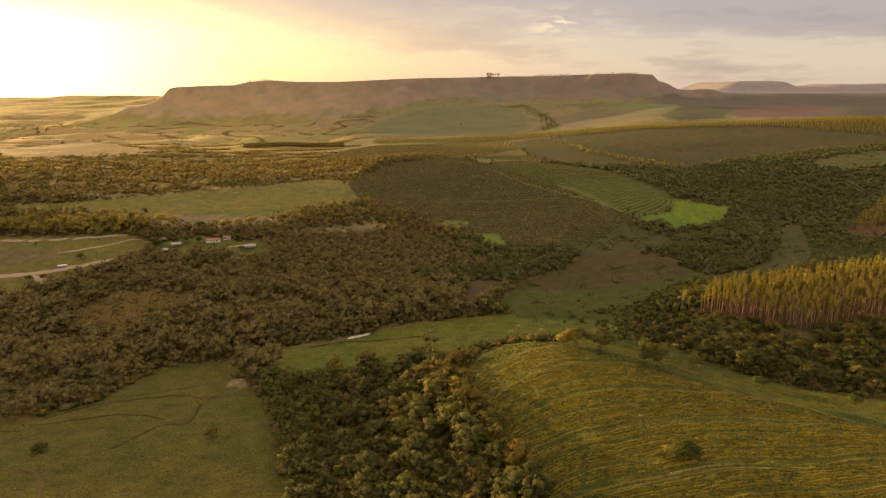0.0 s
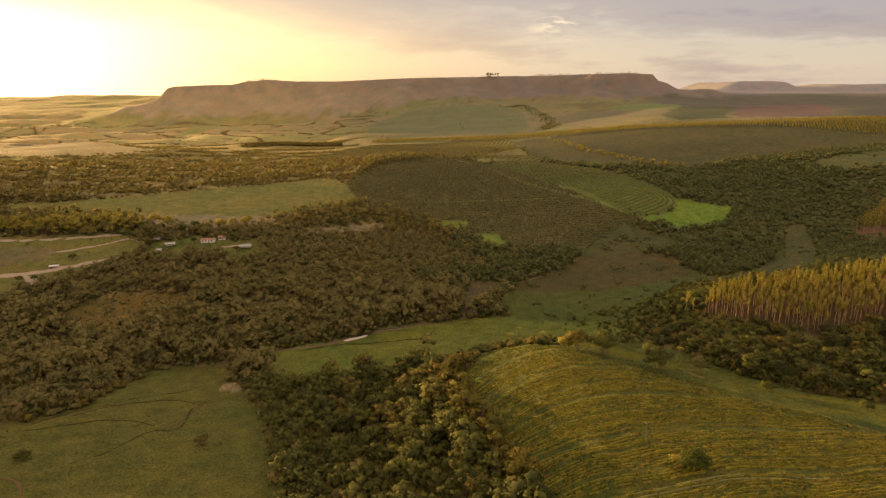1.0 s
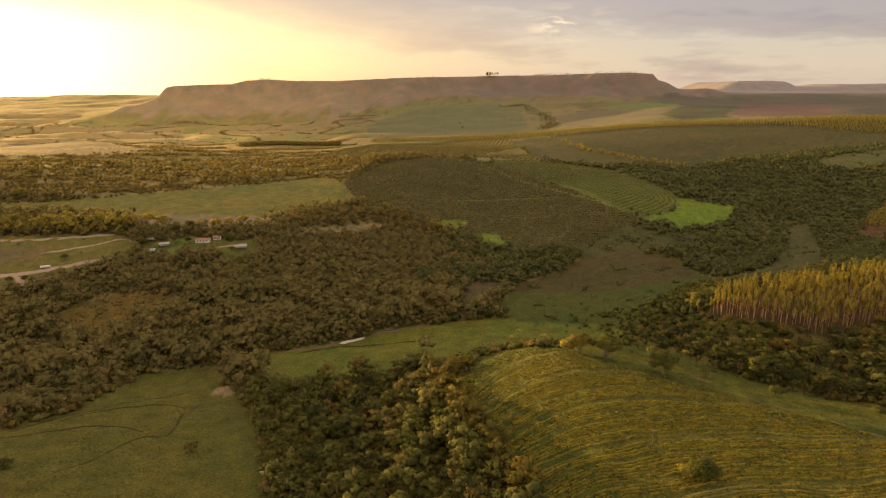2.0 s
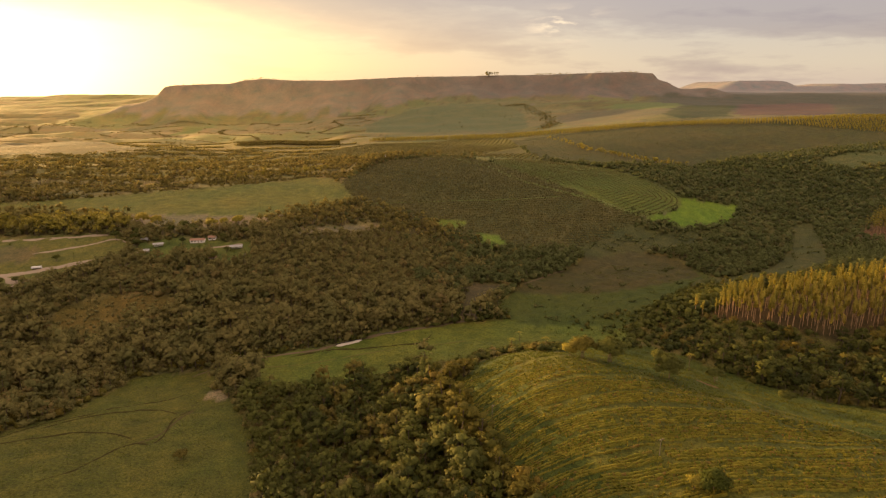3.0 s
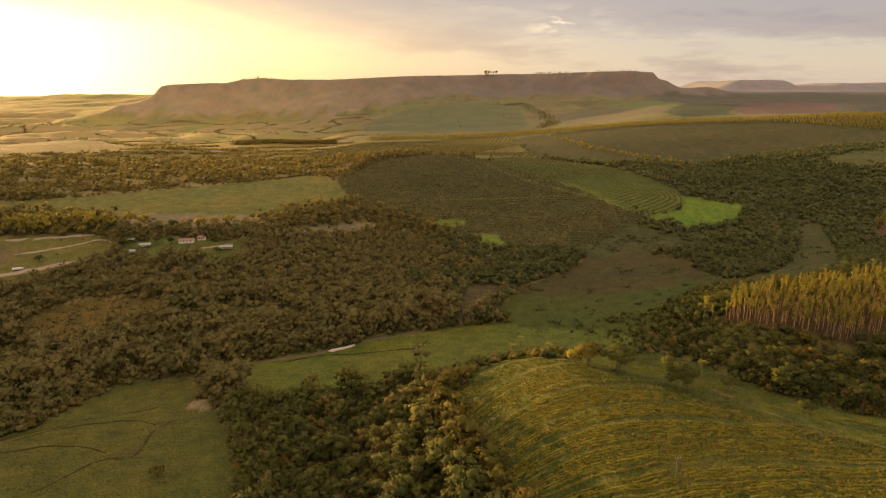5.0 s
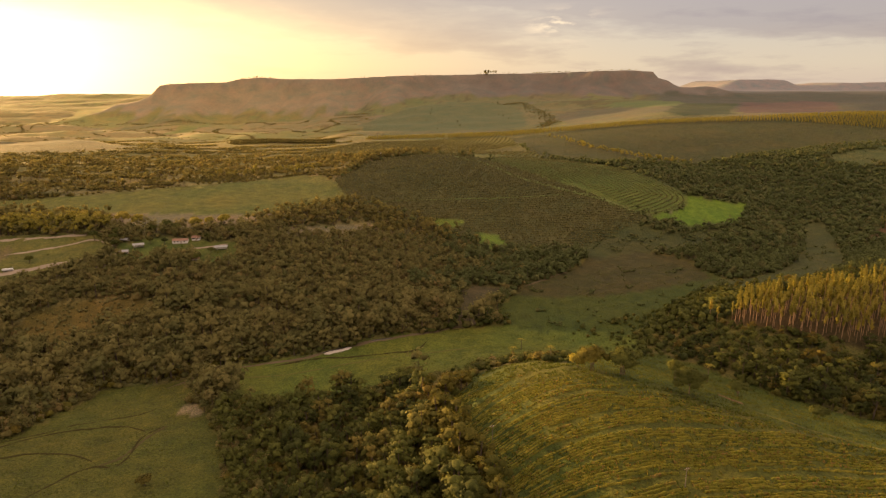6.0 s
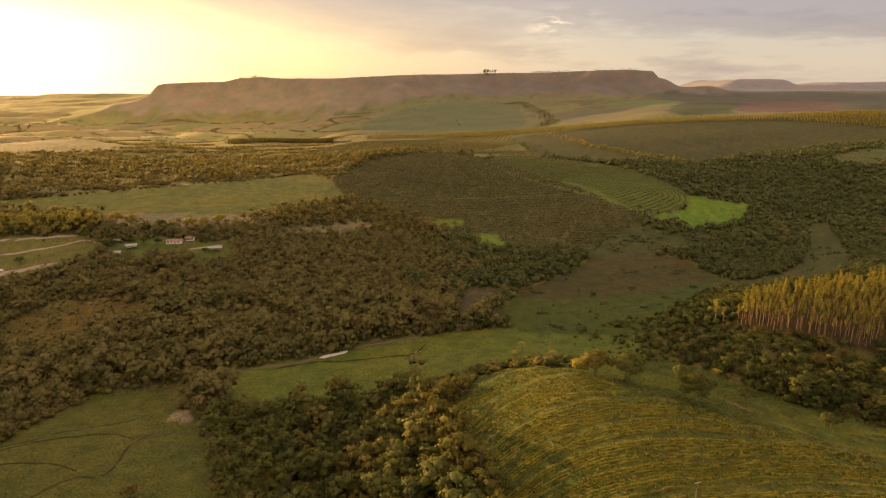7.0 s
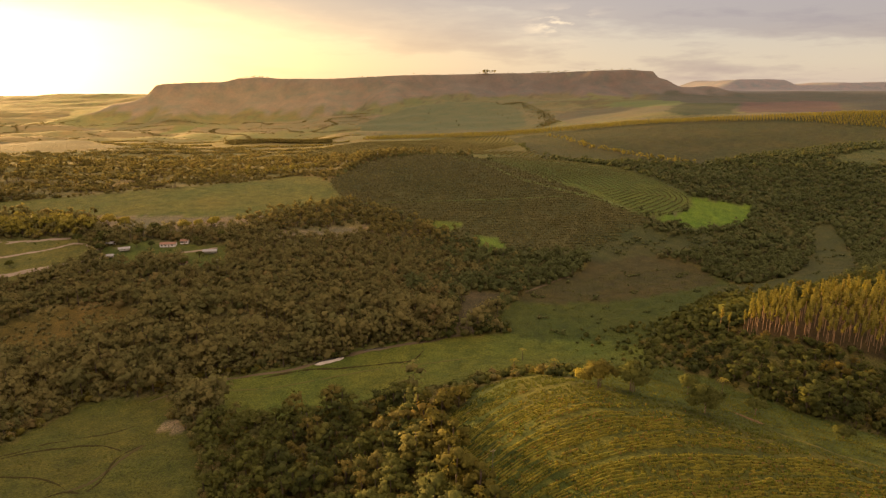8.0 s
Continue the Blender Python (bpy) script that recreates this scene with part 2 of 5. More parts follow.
def mesa_height(x, y, ground):
    """A long table mountain: a flat top, a short cliff and a concave foot."""
    brow = 2950 + 50 * np.sin(x / 170) + 30 * np.sin(x / 71 + 1) + 60 * np.sin(x / 520 + 2)
    top = np.interp(x, [-1300, -1210, -990, -925, -860, -760, -520, -60, 200, 560, 860, 960], [166, 175, 183, 199, 207, 198, 198, 216, 221, 227, 235, 230])
    ends = np.maximum(-1275 - x, x - 965 - 0.03 * (y - 2950))
    d = np.maximum(np.maximum(brow - y, ends), 0) + np.where((brow - y > 0) & (ends > 0), 0.4 * np.minimum(np.maximum(brow - y, 0), np.maximum(ends, 0)), 0)
    gully = (13 * waves(x, y * 0.25, 330, 63) + 7 * np.sin(x / 47 + 0.6 * np.sin(x / 23))) * ramp(d, 10, 110) * (1 - ramp(d, 220, 480))
    wide = np.interp(x, [-1500, -900, 0, 960, 1060, 1300], [420, 480, 430, 340, 560, 600])
    drop = 0.17 * ramp(d, 0, 30) + 0.83 * (1 - (1 - np.clip(d / wide, 0, 1)) ** 2.1)
    back = ramp(y, 2300, 2500)
    return ground + np.maximum(top - ground, 0) * (1 - drop) * back + gully * back


def land(x, y):
    """The ground's height at x, y (arrays)."""
    x, y = np.asarray(x, float), np.asarray(y, float)
    near = np.interp(y, [-200, 100, 200, 300, 400, 480, 560, 640, 760, 900, 1050, 1300], [20, 16, 14, 6, -3, 0, 8, 18, 36, 48, 50, 55])
    for hx, hy, r, h in HILLS + SWELLS:
        near = near + h * np.exp(-((x - hx) ** 2 + (y - hy) ** 2) / (2 * r * r))
    u = x / np.maximum(y, 900)
    left = np.interp(y, [1100, 1300, 1600, 2000, 2400, 3300, 4600], [40, 38, 20, 0, 10, 53, 95])
    mid = np.interp(y, [1100, 1300, 1600, 2000, 2200, 2500, 2800], [50, 50, 30, 35, 55, 88, 112])
    right = np.interp(y, [1100, 1300, 1800, 2500, 4500], [75, 80, 103, 118, 150])
    far = np.where(u < 0.05, left + (mid - left) * ramp(u, -0.3, 0.05), mid + (right - mid) * ramp(u, 0.05, 0.4))
    far = far + 7 * waves(x, y, 900, 1) + 3 * waves(x, y, 330, 2)
    # long folds and hollows in the rolling country before the table mountain
    far = far + (11 * waves(x, y * 1.35, 620, 61) + 5 * waves(x, y * 1.2, 270, 62)) * ramp(y + 0 * x, 1350, 1650) * (1 - ramp(y + 0 * x, 2700, 3300)) * (1 - ramp(u, -0.16, 0.02))
    h = near + (far - near) * ramp(y + 0 * x, 1080, 1330)
    # the long ridge with the plantation on it
    s = (x + 160) / 1010
    crest = np.interp(x, [-300, -160, 150, 420, 811, 890, 950, 1000, 1150], [24, 37, 54, 81, 105, 106, 92, 80, 60])
    away = (y - (1525 - 265 * s)) * 0.967
    h = h + (crest - h) * np.exp(-(away / np.where(away < 0, 150, 110)) ** 2) * ramp(x, -420, -150) * (1 - ramp(x, 1000, 1350))
    h = mesa_height(x, y, h)
    # low hills on the horizon
    h = h + 25 * np.exp(-((y - 4500) / 350) ** 2) * np.exp(-((x + 2300) / 900) ** 2)
    table = ramp(x, 1860, 2120) * (1 - ramp(x, 2420, 2620)) * 66 + ramp(x, 2600, 2860) * 48
    h = h + table * ramp(y, 4350, 4520)
    return h + (0.5 * waves(x, y, 45, 3) + 0.25 * waves(x, y, 17, 4)) * (1 - ramp(y, 900, 1500))


# ---- fields: outlines on the plan ---------------------------------------
FIELDS = {
    "crop": [(5, 300), (20, 326), (48, 338), (62, 312), (75, 295), (89, 286), (102, 279), (115, 272), (124, 264), (131, 256), (143, 252), (154, 243), (164, 228), (174, 213), (200, 190), (300, 150), (420, 115), (420, 60), (150, 40), (60, 120), (42, 190), (32, 212), (24, 236), (10, 268)],
    "verge": [(60, 336), (64, 376), (116, 378), (136, 360), (164, 328), (190, 306), (225, 288), (270, 266), (345, 242), (440, 214), (420, 115), (300, 150), (200, 190), (174, 213), (164, 228), (154, 243), (143, 252), (131, 256), (124, 264), (115, 272), (102, 279), (89, 286), (75, 295), (62, 312)],
    "pasture": [(-360, 235), (-218, 268), (-195, 302), (-190, 340), (-184, 369), (-145, 378), (-128, 360), (-128, 344), (-111, 327), (-90, 288), (-77, 251), (-63, 215), (-55, 160), (-80, 60), (-300, 40), (-420, 120)],
    "strip": [(-140, 388), (-73, 403), (-45, 416), (-18, 424), (19, 432), (41, 440), (70, 438), (110, 425), (130, 408), (112, 366), (74, 352), (40, 353), (18, 349), (4, 346), (-12, 352), (-17, 344), (-30, 341), (-45, 343), (-59, 340), (-76, 341), (-92, 343), (-104, 352), (-112, 362)],
    "meadow": [(55, 490), (90, 525), (149, 560), (224, 572), (232, 512), (203, 478), (159, 443), (127, 412), (58, 429), (43, 458)],
    "heath": [(58, 492), (72, 517), (111, 547), (141, 589), (178, 608), (217, 594), (226, 566), (224, 525), (171, 501), (118, 491)],
    "lane": [(198, 484), (205, 500), (217, 515), (246, 509), (279, 527), (328, 584), (371, 652), (402, 704), (424, 704), (398, 640), (360, 570), (318, 505), (262, 468), (222, 472)],
    "greenfield": [(-640, 640), (-489, 661), (-438, 681), (-354, 707), (-270, 753), (-170, 815), (-137, 800), (-89, 700), (-141, 666), (-182, 635), (-307, 620), (-471, 636)],
    "bare": [(-318, 619), (-182, 635), (-150, 652), (-168, 612), (-192, 590), (-288, 584)],
    "farm": [(-520, 560), (-422, 566), (-295, 570), (-262, 540), (-278, 520), (-321, 478), (-344, 448), (-420, 440), (-520, 470)],
    "ploughed": [(-440, 525), (-400, 538), (-350, 542), (-338, 514), (-385, 500), (-440, 490)],
    "yard": [(-235, 566), (-215, 562), (-168, 561), (-158, 526), (-186, 518), (-196, 536), (-226, 536), (-232, 522), (-262, 524), (-264, 550)],
    "coffee": [(-80, 880), (-3, 925), (60, 880), (200, 719), (226, 688), (125, 598), (66, 592), (-27, 655), (-94, 697), (-122, 775)],
    "rows": [(52, 892), (130, 975), (173, 943), (219, 904), (254, 856), (273, 798), (289, 754), (284, 731), (257, 708), (228, 692), (188, 728)],
    "bright": [(227, 692), (275, 716), (291, 754), (356, 747), (340, 715), (319, 690), (265, 668)],
    "patch": [(36, 630), (60, 630), (66, 606), (50, 594), (41, 600)],
    "glade": [(-12, 656), (22, 660), (27, 644), (-6, 640)],
    "slope": [(150, 965), (160, 1200), (140, 1350), (330, 1375), (621, 1335), (830, 1250), (880, 1150), (795, 1060), (515, 1040), (367, 960), (290, 940)],
    "upper": [(-66, 938), (-3, 930), (58, 893), (152, 966), (165, 1085), (62, 1070), (-135, 1014)],
    "vines": [(-250, 1060), (-200, 1220), (-140, 1350), (60, 1440), (150, 1380), (150, 1200), (60, 1060), (-139, 1010)],
    "redfield": [(776, 1673), (1028, 2175), (1425, 2337), (1073, 1719), (930, 1560), (740, 1560)],
    "footfield": [(575, 2311), (662, 2328), (828, 2219), (804, 2096), (701, 1926), (604, 2188)],
    "clearing": [(-142, 600), (-63, 634), (-54, 615), (-128, 580)],
    "gum": [(173, 398), (198, 386), (245, 374), (268, 380), (300, 384), (352, 400), (440, 420), (430, 470), (330, 446), (250, 432), (200, 420)],
    "redsoil": [(425, 640), (470, 600), (540, 660), (480, 690)],
    "marsh": [(-281, 434), (-279, 456), (-268, 470), (-215, 475), (-190, 467), (-196, 451), (-215, 438), (-224, 422), (-260, 418)],
    "foot_meadow": [(-236, 2016), (-283, 2251), (-175, 2435), (-82, 2571), (45, 2626), (271, 2547), (309, 2343), (258, 1865), (119, 1880), (-73, 1960)],
    "foot_stubble": [(400, 2188), (534, 2272), (604, 2188), (701, 1926), (650, 1800), (551, 1611), (434, 1622), (347, 1765)],
    "dark_crop": [(562, 1629), (650, 1800), (708, 1925), (808, 2090), (938, 2031), (740, 1640), (718, 1560), (574, 1520)],
    "west_pasture": [(-940, 2178), (-961, 2430), (-934, 2587), (-885, 2511), (-876, 2189)],
    "west_stubble": [(-1246, 2273), (-1168, 2511), (-1131, 2632), (-1071, 2658), (-1121, 2447), (-1160, 2150)],
    "mud": [(21, 502), (32, 513), (50, 508), (52, 491), (40, 478), (33, 462), (30, 440), (14, 438), (18, 470)],
    "hollow": [(-159, 449), (-154, 461), (-130, 464), (-102, 455), (-107, 441), (-135, 437)],
    "hill_pasture": [(577, 932), (601, 988), (657, 1008), (760, 1000), (700, 935), (616, 928)],
    "hilltop_yard": [(-36, 885), (-34, 905), (-16, 912), (-12, 890)],
    "west_fallow": [(-1183, 1690), (-1180, 1900), (-980, 1700), (-772, 1487), (-561, 1244), (-621, 1200), (-686, 1131), (-760, 1090), (-900, 1200)],
    "east_grass": [(129, 642), (170, 665), (219, 669), (225, 651), (270, 660), (281, 642), (236, 616), (175, 597), (140, 586), (128, 606)],
    "shaded_flank": [(5, 300), (20, 326), (40, 335), (36, 300), (42, 262), (54, 225), (64, 195), (62, 120), (60, 120), (42, 190), (32, 212), (24, 236), (10, 268)],
    "bareground": [(-134, 337), (-130, 341), (-124, 342), (-118, 340), (-115, 337), (-119, 333), (-126, 332)],
}
EARTH = {  # the ground's own colour in each
    "crop": (0.062, 0.066, 0.014), "verge": (0.043, 0.058, 0.012), "pasture": (0.066, 0.069, 0.016), "strip": (0.078, 0.094, 0.019),
    "meadow": (0.043, 0.057, 0.013), "heath": (0.047, 0.043, 0.017), "lane": (0.048, 0.052, 0.018), "greenfield": (0.112, 0.112, 0.034), "bare": (0.160, 0.125, 0.083),
    "farm": (0.088, 0.088, 0.026), "ploughed": (0.092, 0.08, 0.04), "yard": (0.075, 0.085, 0.022), "coffee": (0.06, 0.06, 0.024), "rows": (0.068, 0.09, 0.022),
    "bright": (0.076, 0.128, 0.017), "patch": (0.085, 0.130, 0.022), "glade": (0.085, 0.12, 0.02), "slope": (0.046, 0.047, 0.017),
    "upper": (0.075, 0.08, 0.024),
    "vines": (0.13, 0.12, 0.034), "redfield": (0.086, 0.058, 0.05), "footfield": (0.092, 0.112, 0.044), "clearing": (0.15, 0.118, 0.078),
    "foot_meadow": (0.09, 0.098, 0.048), "foot_stubble": (0.098, 0.09, 0.054), "dark_crop": (0.050, 0.058, 0.026), "west_pasture": (0.17, 0.165, 0.050),
    "west_stubble": (0.165, 0.140, 0.060), "mud": (0.066, 0.054, 0.032), "hollow": (0.090, 0.070, 0.026), "hill_pasture": (0.066, 0.076, 0.028), "hilltop_yard": (0.120, 0.078, 0.052),
    "west_fallow": (0.104, 0.088, 0.044),
    "east_grass": (0.046, 0.049, 0.018),
    # green grass, darkened in place of the gully trees' shadow
    "shaded_flank": (0.038, 0.052, 0.011),
    # the gum floor's brown is darkened to imitate shade between trunks
    "gum": (0.052, 0.035, 0.015), "redsoil": (0.090, 0.052, 0.030), "marsh": (0.085, 0.066, 0.020), "bareground": (0.18, 0.145, 0.1)}


def within(name, x, y, wobble=3.0):
    """Which points lie in a field; its edge is a little ragged."""
    x = x + wobble * waves(x, y, 23, 5) + 0.4 * wobble * waves(x, y, 7, 6)
    y = y + wobble * waves(x, y, 29, 7) + 0.4 * wobble * waves(x, y, 9, 8)
    p = FIELDS[name]
    hit = np.zeros(np.shape(x), bool)
    for (x0, y0), (x1, y1) in zip(p, p[1:] + p[:1]):
        if y0 != y1:
            hit ^= ((y0 > y) != (y1 > y)) & (x < (x1 - x0) * (y - y0) / (y1 - y0) + x0)
    return hit


def scrubland(x, y):
    """Where scrub stands beyond the green field."""
    return np.where(x < -150, (waves(x, y * 1.8, 240, 16) > 0.3) | (y < 1060), y < 1200) & (y > 1010) & (y < 1700)


def belts(x, y):
    """Where woods stand in the far country: tree belts along brooks and borders, and a few copses."""
    lines = np.abs(waves(x, y * 1.7, 900, 41)) < 0.035
    lines |= np.abs(waves(x + 0.4 * y, y * 2.2, 640, 42)) < 0.028
    copses = waves(x, y * 1.8, 330, 43) > 0.78
    return (lines | copses) & (y > 1250) & (mesa_height(x, y, np.zeros_like(x)) < 60)


def ground_colour(x, y):
    wild = ramp(waves(x, y, 120, 9), -0.4, 0.6)[..., None]
    col = np.array((0.080, 0.070, 0.024)) * (1 - wild) + np.array((0.098, 0.090, 0.028)) * wild
    # ground under the western woods lightened, as haze would fill its dark gaps
    haze_fill = (ramp(-x, -40, 60) * ramp(y, 330, 380))[..., None]
    col = col * (1 - haze_fill) + np.array((0.140, 0.116, 0.052)) * (0.85 + 0.3 * wild) * haze_fill
    # beyond the ridge the land is a patchwork of pastures, crops and woods
    # golden grass in the west, its colour raised to make up for missing haze
    golden = (ramp(y, 720, 900) * ramp(-x, 60, 260))[..., None]
    col = col * (1 - golden) + np.array((0.142, 0.122, 0.044)) * golden
    # on the high ground to the east grass grows between the bushes
    grassy = (ramp(y, 600, 720) * ramp(x, 120, 240))[..., None]
    col = col * (1 - grassy) + np.array((0.062, 0.070, 0.026)) * grassy
    far = ramp(y, 1000, 1500)[..., None]
    # fields with crooked borders: pasture, stubble, fallow, crop
    u = np.floor((0.95 * x + 0.30 * y + 90 * waves(x, y, 700, 11)) / 390)
    v = np.floor((y - 0.22 * x + 70 * waves(x, y, 600, 12)) / 230)
    draw = np.mod(np.sin(u * 12.9898 + v * 78.233) * 43758.5, 1.0)
    kinds = np.array([(0.112, 0.106, 0.050), (0.128, 0.114, 0.054), (0.098, 0.094, 0.040), (0.124, 0.106, 0.056), (0.114, 0.114, 0.048)])
    patch = kinds[(draw * 5).astype(int) % 5]
    patch = np.where(belts(x, y)[..., None], np.array((0.085, 0.076, 0.036)), patch)
    patch = np.where(scrubland(x, y)[..., None], np.array((0.075, 0.068, 0.028)), patch)
    near_scrub = ((1 - ramp(y, 1500, 1750)) * ramp(-x, 60, 200))[..., None]
    patch = patch * (1 - near_scrub) + np.array((0.092, 0.083, 0.035)) * near_scrub
    # fields gilded and brightened westward: haze painted into the ground colour
    west_haze = (ramp(-x / np.maximum(y, 300), 0.05, 0.35) * ramp(y, 950, 1500))[..., None]
    patch = patch * (1 + west_haze * np.array((0.85, 0.64, 0.34)))
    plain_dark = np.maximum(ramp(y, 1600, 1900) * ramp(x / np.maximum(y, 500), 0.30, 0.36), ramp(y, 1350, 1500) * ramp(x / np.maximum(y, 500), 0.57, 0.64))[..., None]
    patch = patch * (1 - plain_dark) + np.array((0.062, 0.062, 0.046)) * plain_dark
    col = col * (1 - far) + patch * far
    # the table mountain: scrub on its apron, reaching down in fingers, and bare brown rock under the brow
    tall = mesa_height(x, y, np.zeros_like(x))
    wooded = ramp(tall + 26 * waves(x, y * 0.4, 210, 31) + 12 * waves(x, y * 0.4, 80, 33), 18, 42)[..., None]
    # haze put into the scrub's colour: paler, and golden towards the west
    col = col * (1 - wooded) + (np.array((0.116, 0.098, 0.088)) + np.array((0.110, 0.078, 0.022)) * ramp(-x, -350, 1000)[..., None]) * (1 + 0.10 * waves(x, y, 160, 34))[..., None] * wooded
    rocky = ramp(tall + 10 * waves(x, y, 50, 35), 128, 160)[..., None] * (0.35 + 0.3 * ramp(waves(x, y * 0.3, 70, 36), 0, 0.7))[..., None]
    col = col * (1 - rocky) + np.array((0.150, 0.118, 0.098)) * rocky
    # the farthest eastern plain is tinted pale mauve to stand in for haze
    hazy_plain = (ramp(y, 3200, 4300) * ramp(x, 200, 900))[..., None]
    col = col * (1 - hazy_plain) + np.array((0.175, 0.165, 0.178)) * hazy_plain
    for name, c in EARTH.items():
        inside = within(name, x, y, 10.0 if name in ("redfield", "footfield", "foot_meadow", "foot_stubble", "dark_crop", "west_pasture", "west_stubble", "west_fallow") else 1.0 if name == "bareground" else 3.0)
        col = np.where(inside[..., None], np.array(c), col)
    return col


def link_mesh(name, verts, tris, mats, slot=None, tint=None, smooth=True, parent=None, normals=None):
    """One mesh object from arrays of corners and triangles."""
    me = bpy.data.meshes.new(name)
    me.vertices.add(len(verts))
    me.vertices.foreach_set("co", np.asarray(verts, np.float32).ravel())
    tris = np.asarray(tris, np.int32)
    me.loops.add(tris.size)
    me.loops.foreach_set("vertex_index", tris.ravel())
    me.polygons.add(len(tris))
    me.polygons.foreach_set("loop_start", np.arange(0, tris.size, 3, dtype=np.int32))
    for m in mats:
        me.materials.append(m)
    if slot is not None:
        me.polygons.foreach_set("material_index", np.asarray(slot, np.int32))
    me.polygons.foreach_set("use_smooth", np.full(len(tris), smooth))
    if tint is not None:
        me.attributes.new("tint", "FLOAT", "POINT").data.foreach_set("value", np.asarray(tint, np.float32))
    me.update(calc_edges=True)
    if normals is not None:
        me.normals_split_custom_set_from_vertices(np.asarray(normals, np.float32))
    ob = new(name, me)
    ob.parent = parent
    return ob


def ground_sheet():
    """One sheet from under the camera to the horizon, finer ahead than behind."""
    ang = np.radians(np.concatenate([np.linspace(-180, -52, 40)[:-1], np.linspace(-52, 52, 450), np.linspace(52, 180, 40)[1:]]))
    dist = np.concatenate([[0.5, 20, 50], np.geomspace(80, 7000, 335)])
    a, d = np.meshgrid(ang, dist)
    x, y = np.sin(a) * d, np.cos(a) * d - 20
    v = np.stack([x, y, land(x, y)], -1)
    n, m = v.shape[:2]
    i = (np.arange(n - 1)[:, None] * m + np.arange(m - 1)[None]).ravel()
    tris = np.concatenate([np.stack([i, i + m, i + m + 1], 1), np.stack([i, i + m + 1, i + 1], 1)])[:, ::-1]
    ob = link_mesh("ground", v.reshape(-1, 3), tris, [M_GROUND, M_GROUND_FAR], np.tile(dist[i // m] > 1650, 2))
    col = np.ones((n * m, 4), np.float32)
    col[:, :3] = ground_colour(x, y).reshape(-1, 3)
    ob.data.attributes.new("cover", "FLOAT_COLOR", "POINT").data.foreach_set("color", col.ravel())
    return tagged(ob, "rolling green and brown farmland reaching the horizon", "ground", kind="structure")


ground_sheet()


def ribbon(name, line, width, mat, label, category, lift=0.12, ragged=0.25):
    """A track or strip that lies on the ground along a line on the plan."""
    pts = []
    for (x0, y0), (x1, y1) in zip(line, line[1:]):
        n = max(2, int(math.hypot(x1 - x0, y1 - y0) / 2.5))
        pts += [(x0 + (x1 - x0) * k / n, y0 + (y1 - y0) * k / n) for k in range(n)]
    p = np.array(pts + [line[-1]], float)
    for _ in range(4):
        p[1:-1] = (p[:-2] + p[1:-1] * 2 + p[2:]) / 4
    d = np.gradient(p, axis=0)
    d /= np.linalg.norm(d, axis=1)[:, None] + 1e-9
    side = np.stack([-d[:, 1], d[:, 0]], 1)
    along = np.linspace(0, 1, len(p))
    w = width / 2 * (1 + ragged * waves(p[:, 0], p[:, 1], 11, 3)) * (0.25 + 0.75 * ramp(np.minimum(along, 1 - along), 0.0, 0.12))
    rows = []
    for k, drop in ((-1.15, -0.25), (-1, 0.0), (-0.33, 0.02), (0.33, 0.02), (1, 0.0), (1.15, -0.25)):
        q = p + side * (w * k)[:, None]
        rows.append(np.stack([q[:, 0], q[:, 1], land(q[:, 0], q[:, 1]) + lift + drop], 1))
    v = np.stack(rows, 1)
    n, m = v.shape[:2]
    i = (np.arange(n - 1)[:, None] * m + np.arange(m - 1)[None]).ravel()
    tris = np.concatenate([np.stack([i, i + 1, i + m + 1], 1), np.stack([i, i + m + 1, i + m], 1)])
    return tagged(link_mesh(name, v.reshape(-1, 3), tris[:, ::-1], [mat]), label, category, kind="structure")


# ---- plants -------------------------------------------------------------
RNG = np.random.default_rng(7)
G = (1 + 5 ** 0.5) / 2
ICO_V = np.array([(-1, G, 0), (1, G, 0), (-1, -G, 0), (1, -G, 0), (0, -1, G), (0, 1, G), (0, -1, -G), (0, 1, -G), (G, 0, -1), (G, 0, 1), (-G, 0, -1), (-G, 0, 1)]) / math.sqrt(1 + G * G)
ICO_T = np.array([(0, 11, 5), (0, 5, 1), (0, 1, 7), (0, 7, 10), (0, 10, 11), (1, 5, 9), (5, 11, 4), (11, 10, 2), (10, 7, 6), (7, 1, 8), (3, 9, 4), (3, 4, 2), (3, 2, 6), (3, 6, 8), (3, 8, 9), (4, 9, 5), (2, 4, 11), (6, 2, 10), (8, 6, 7), (9, 8, 1)])


def turned(rng):
    q = rng.normal(size=4)
    q /= np.linalg.norm(q)
    a, b, c, d = q
    return np.array([[1 - 2 * (c * c + d * d), 2 * (b * c - a * d), 2 * (b * d + a * c)], [2 * (b * c + a * d), 1 - 2 * (b * b + d * d), 2 * (c * d - a * b)], [2 * (b * d - a * c), 2 * (c * d + a * b), 1 - 2 * (b * b + c * c)]])


OCT_V = np.array([(1, 0, 0), (-1, 0, 0), (0, 1, 0), (0, -1, 0), (0, 0, 1), (0, 0, -1)], float)
OCT_T = np.array([(0, 2, 4), (2, 1, 4), (1, 3, 4), (3, 0, 4), (2, 0, 5), (1, 2, 5), (3, 1, 5), (0, 3, 5)])


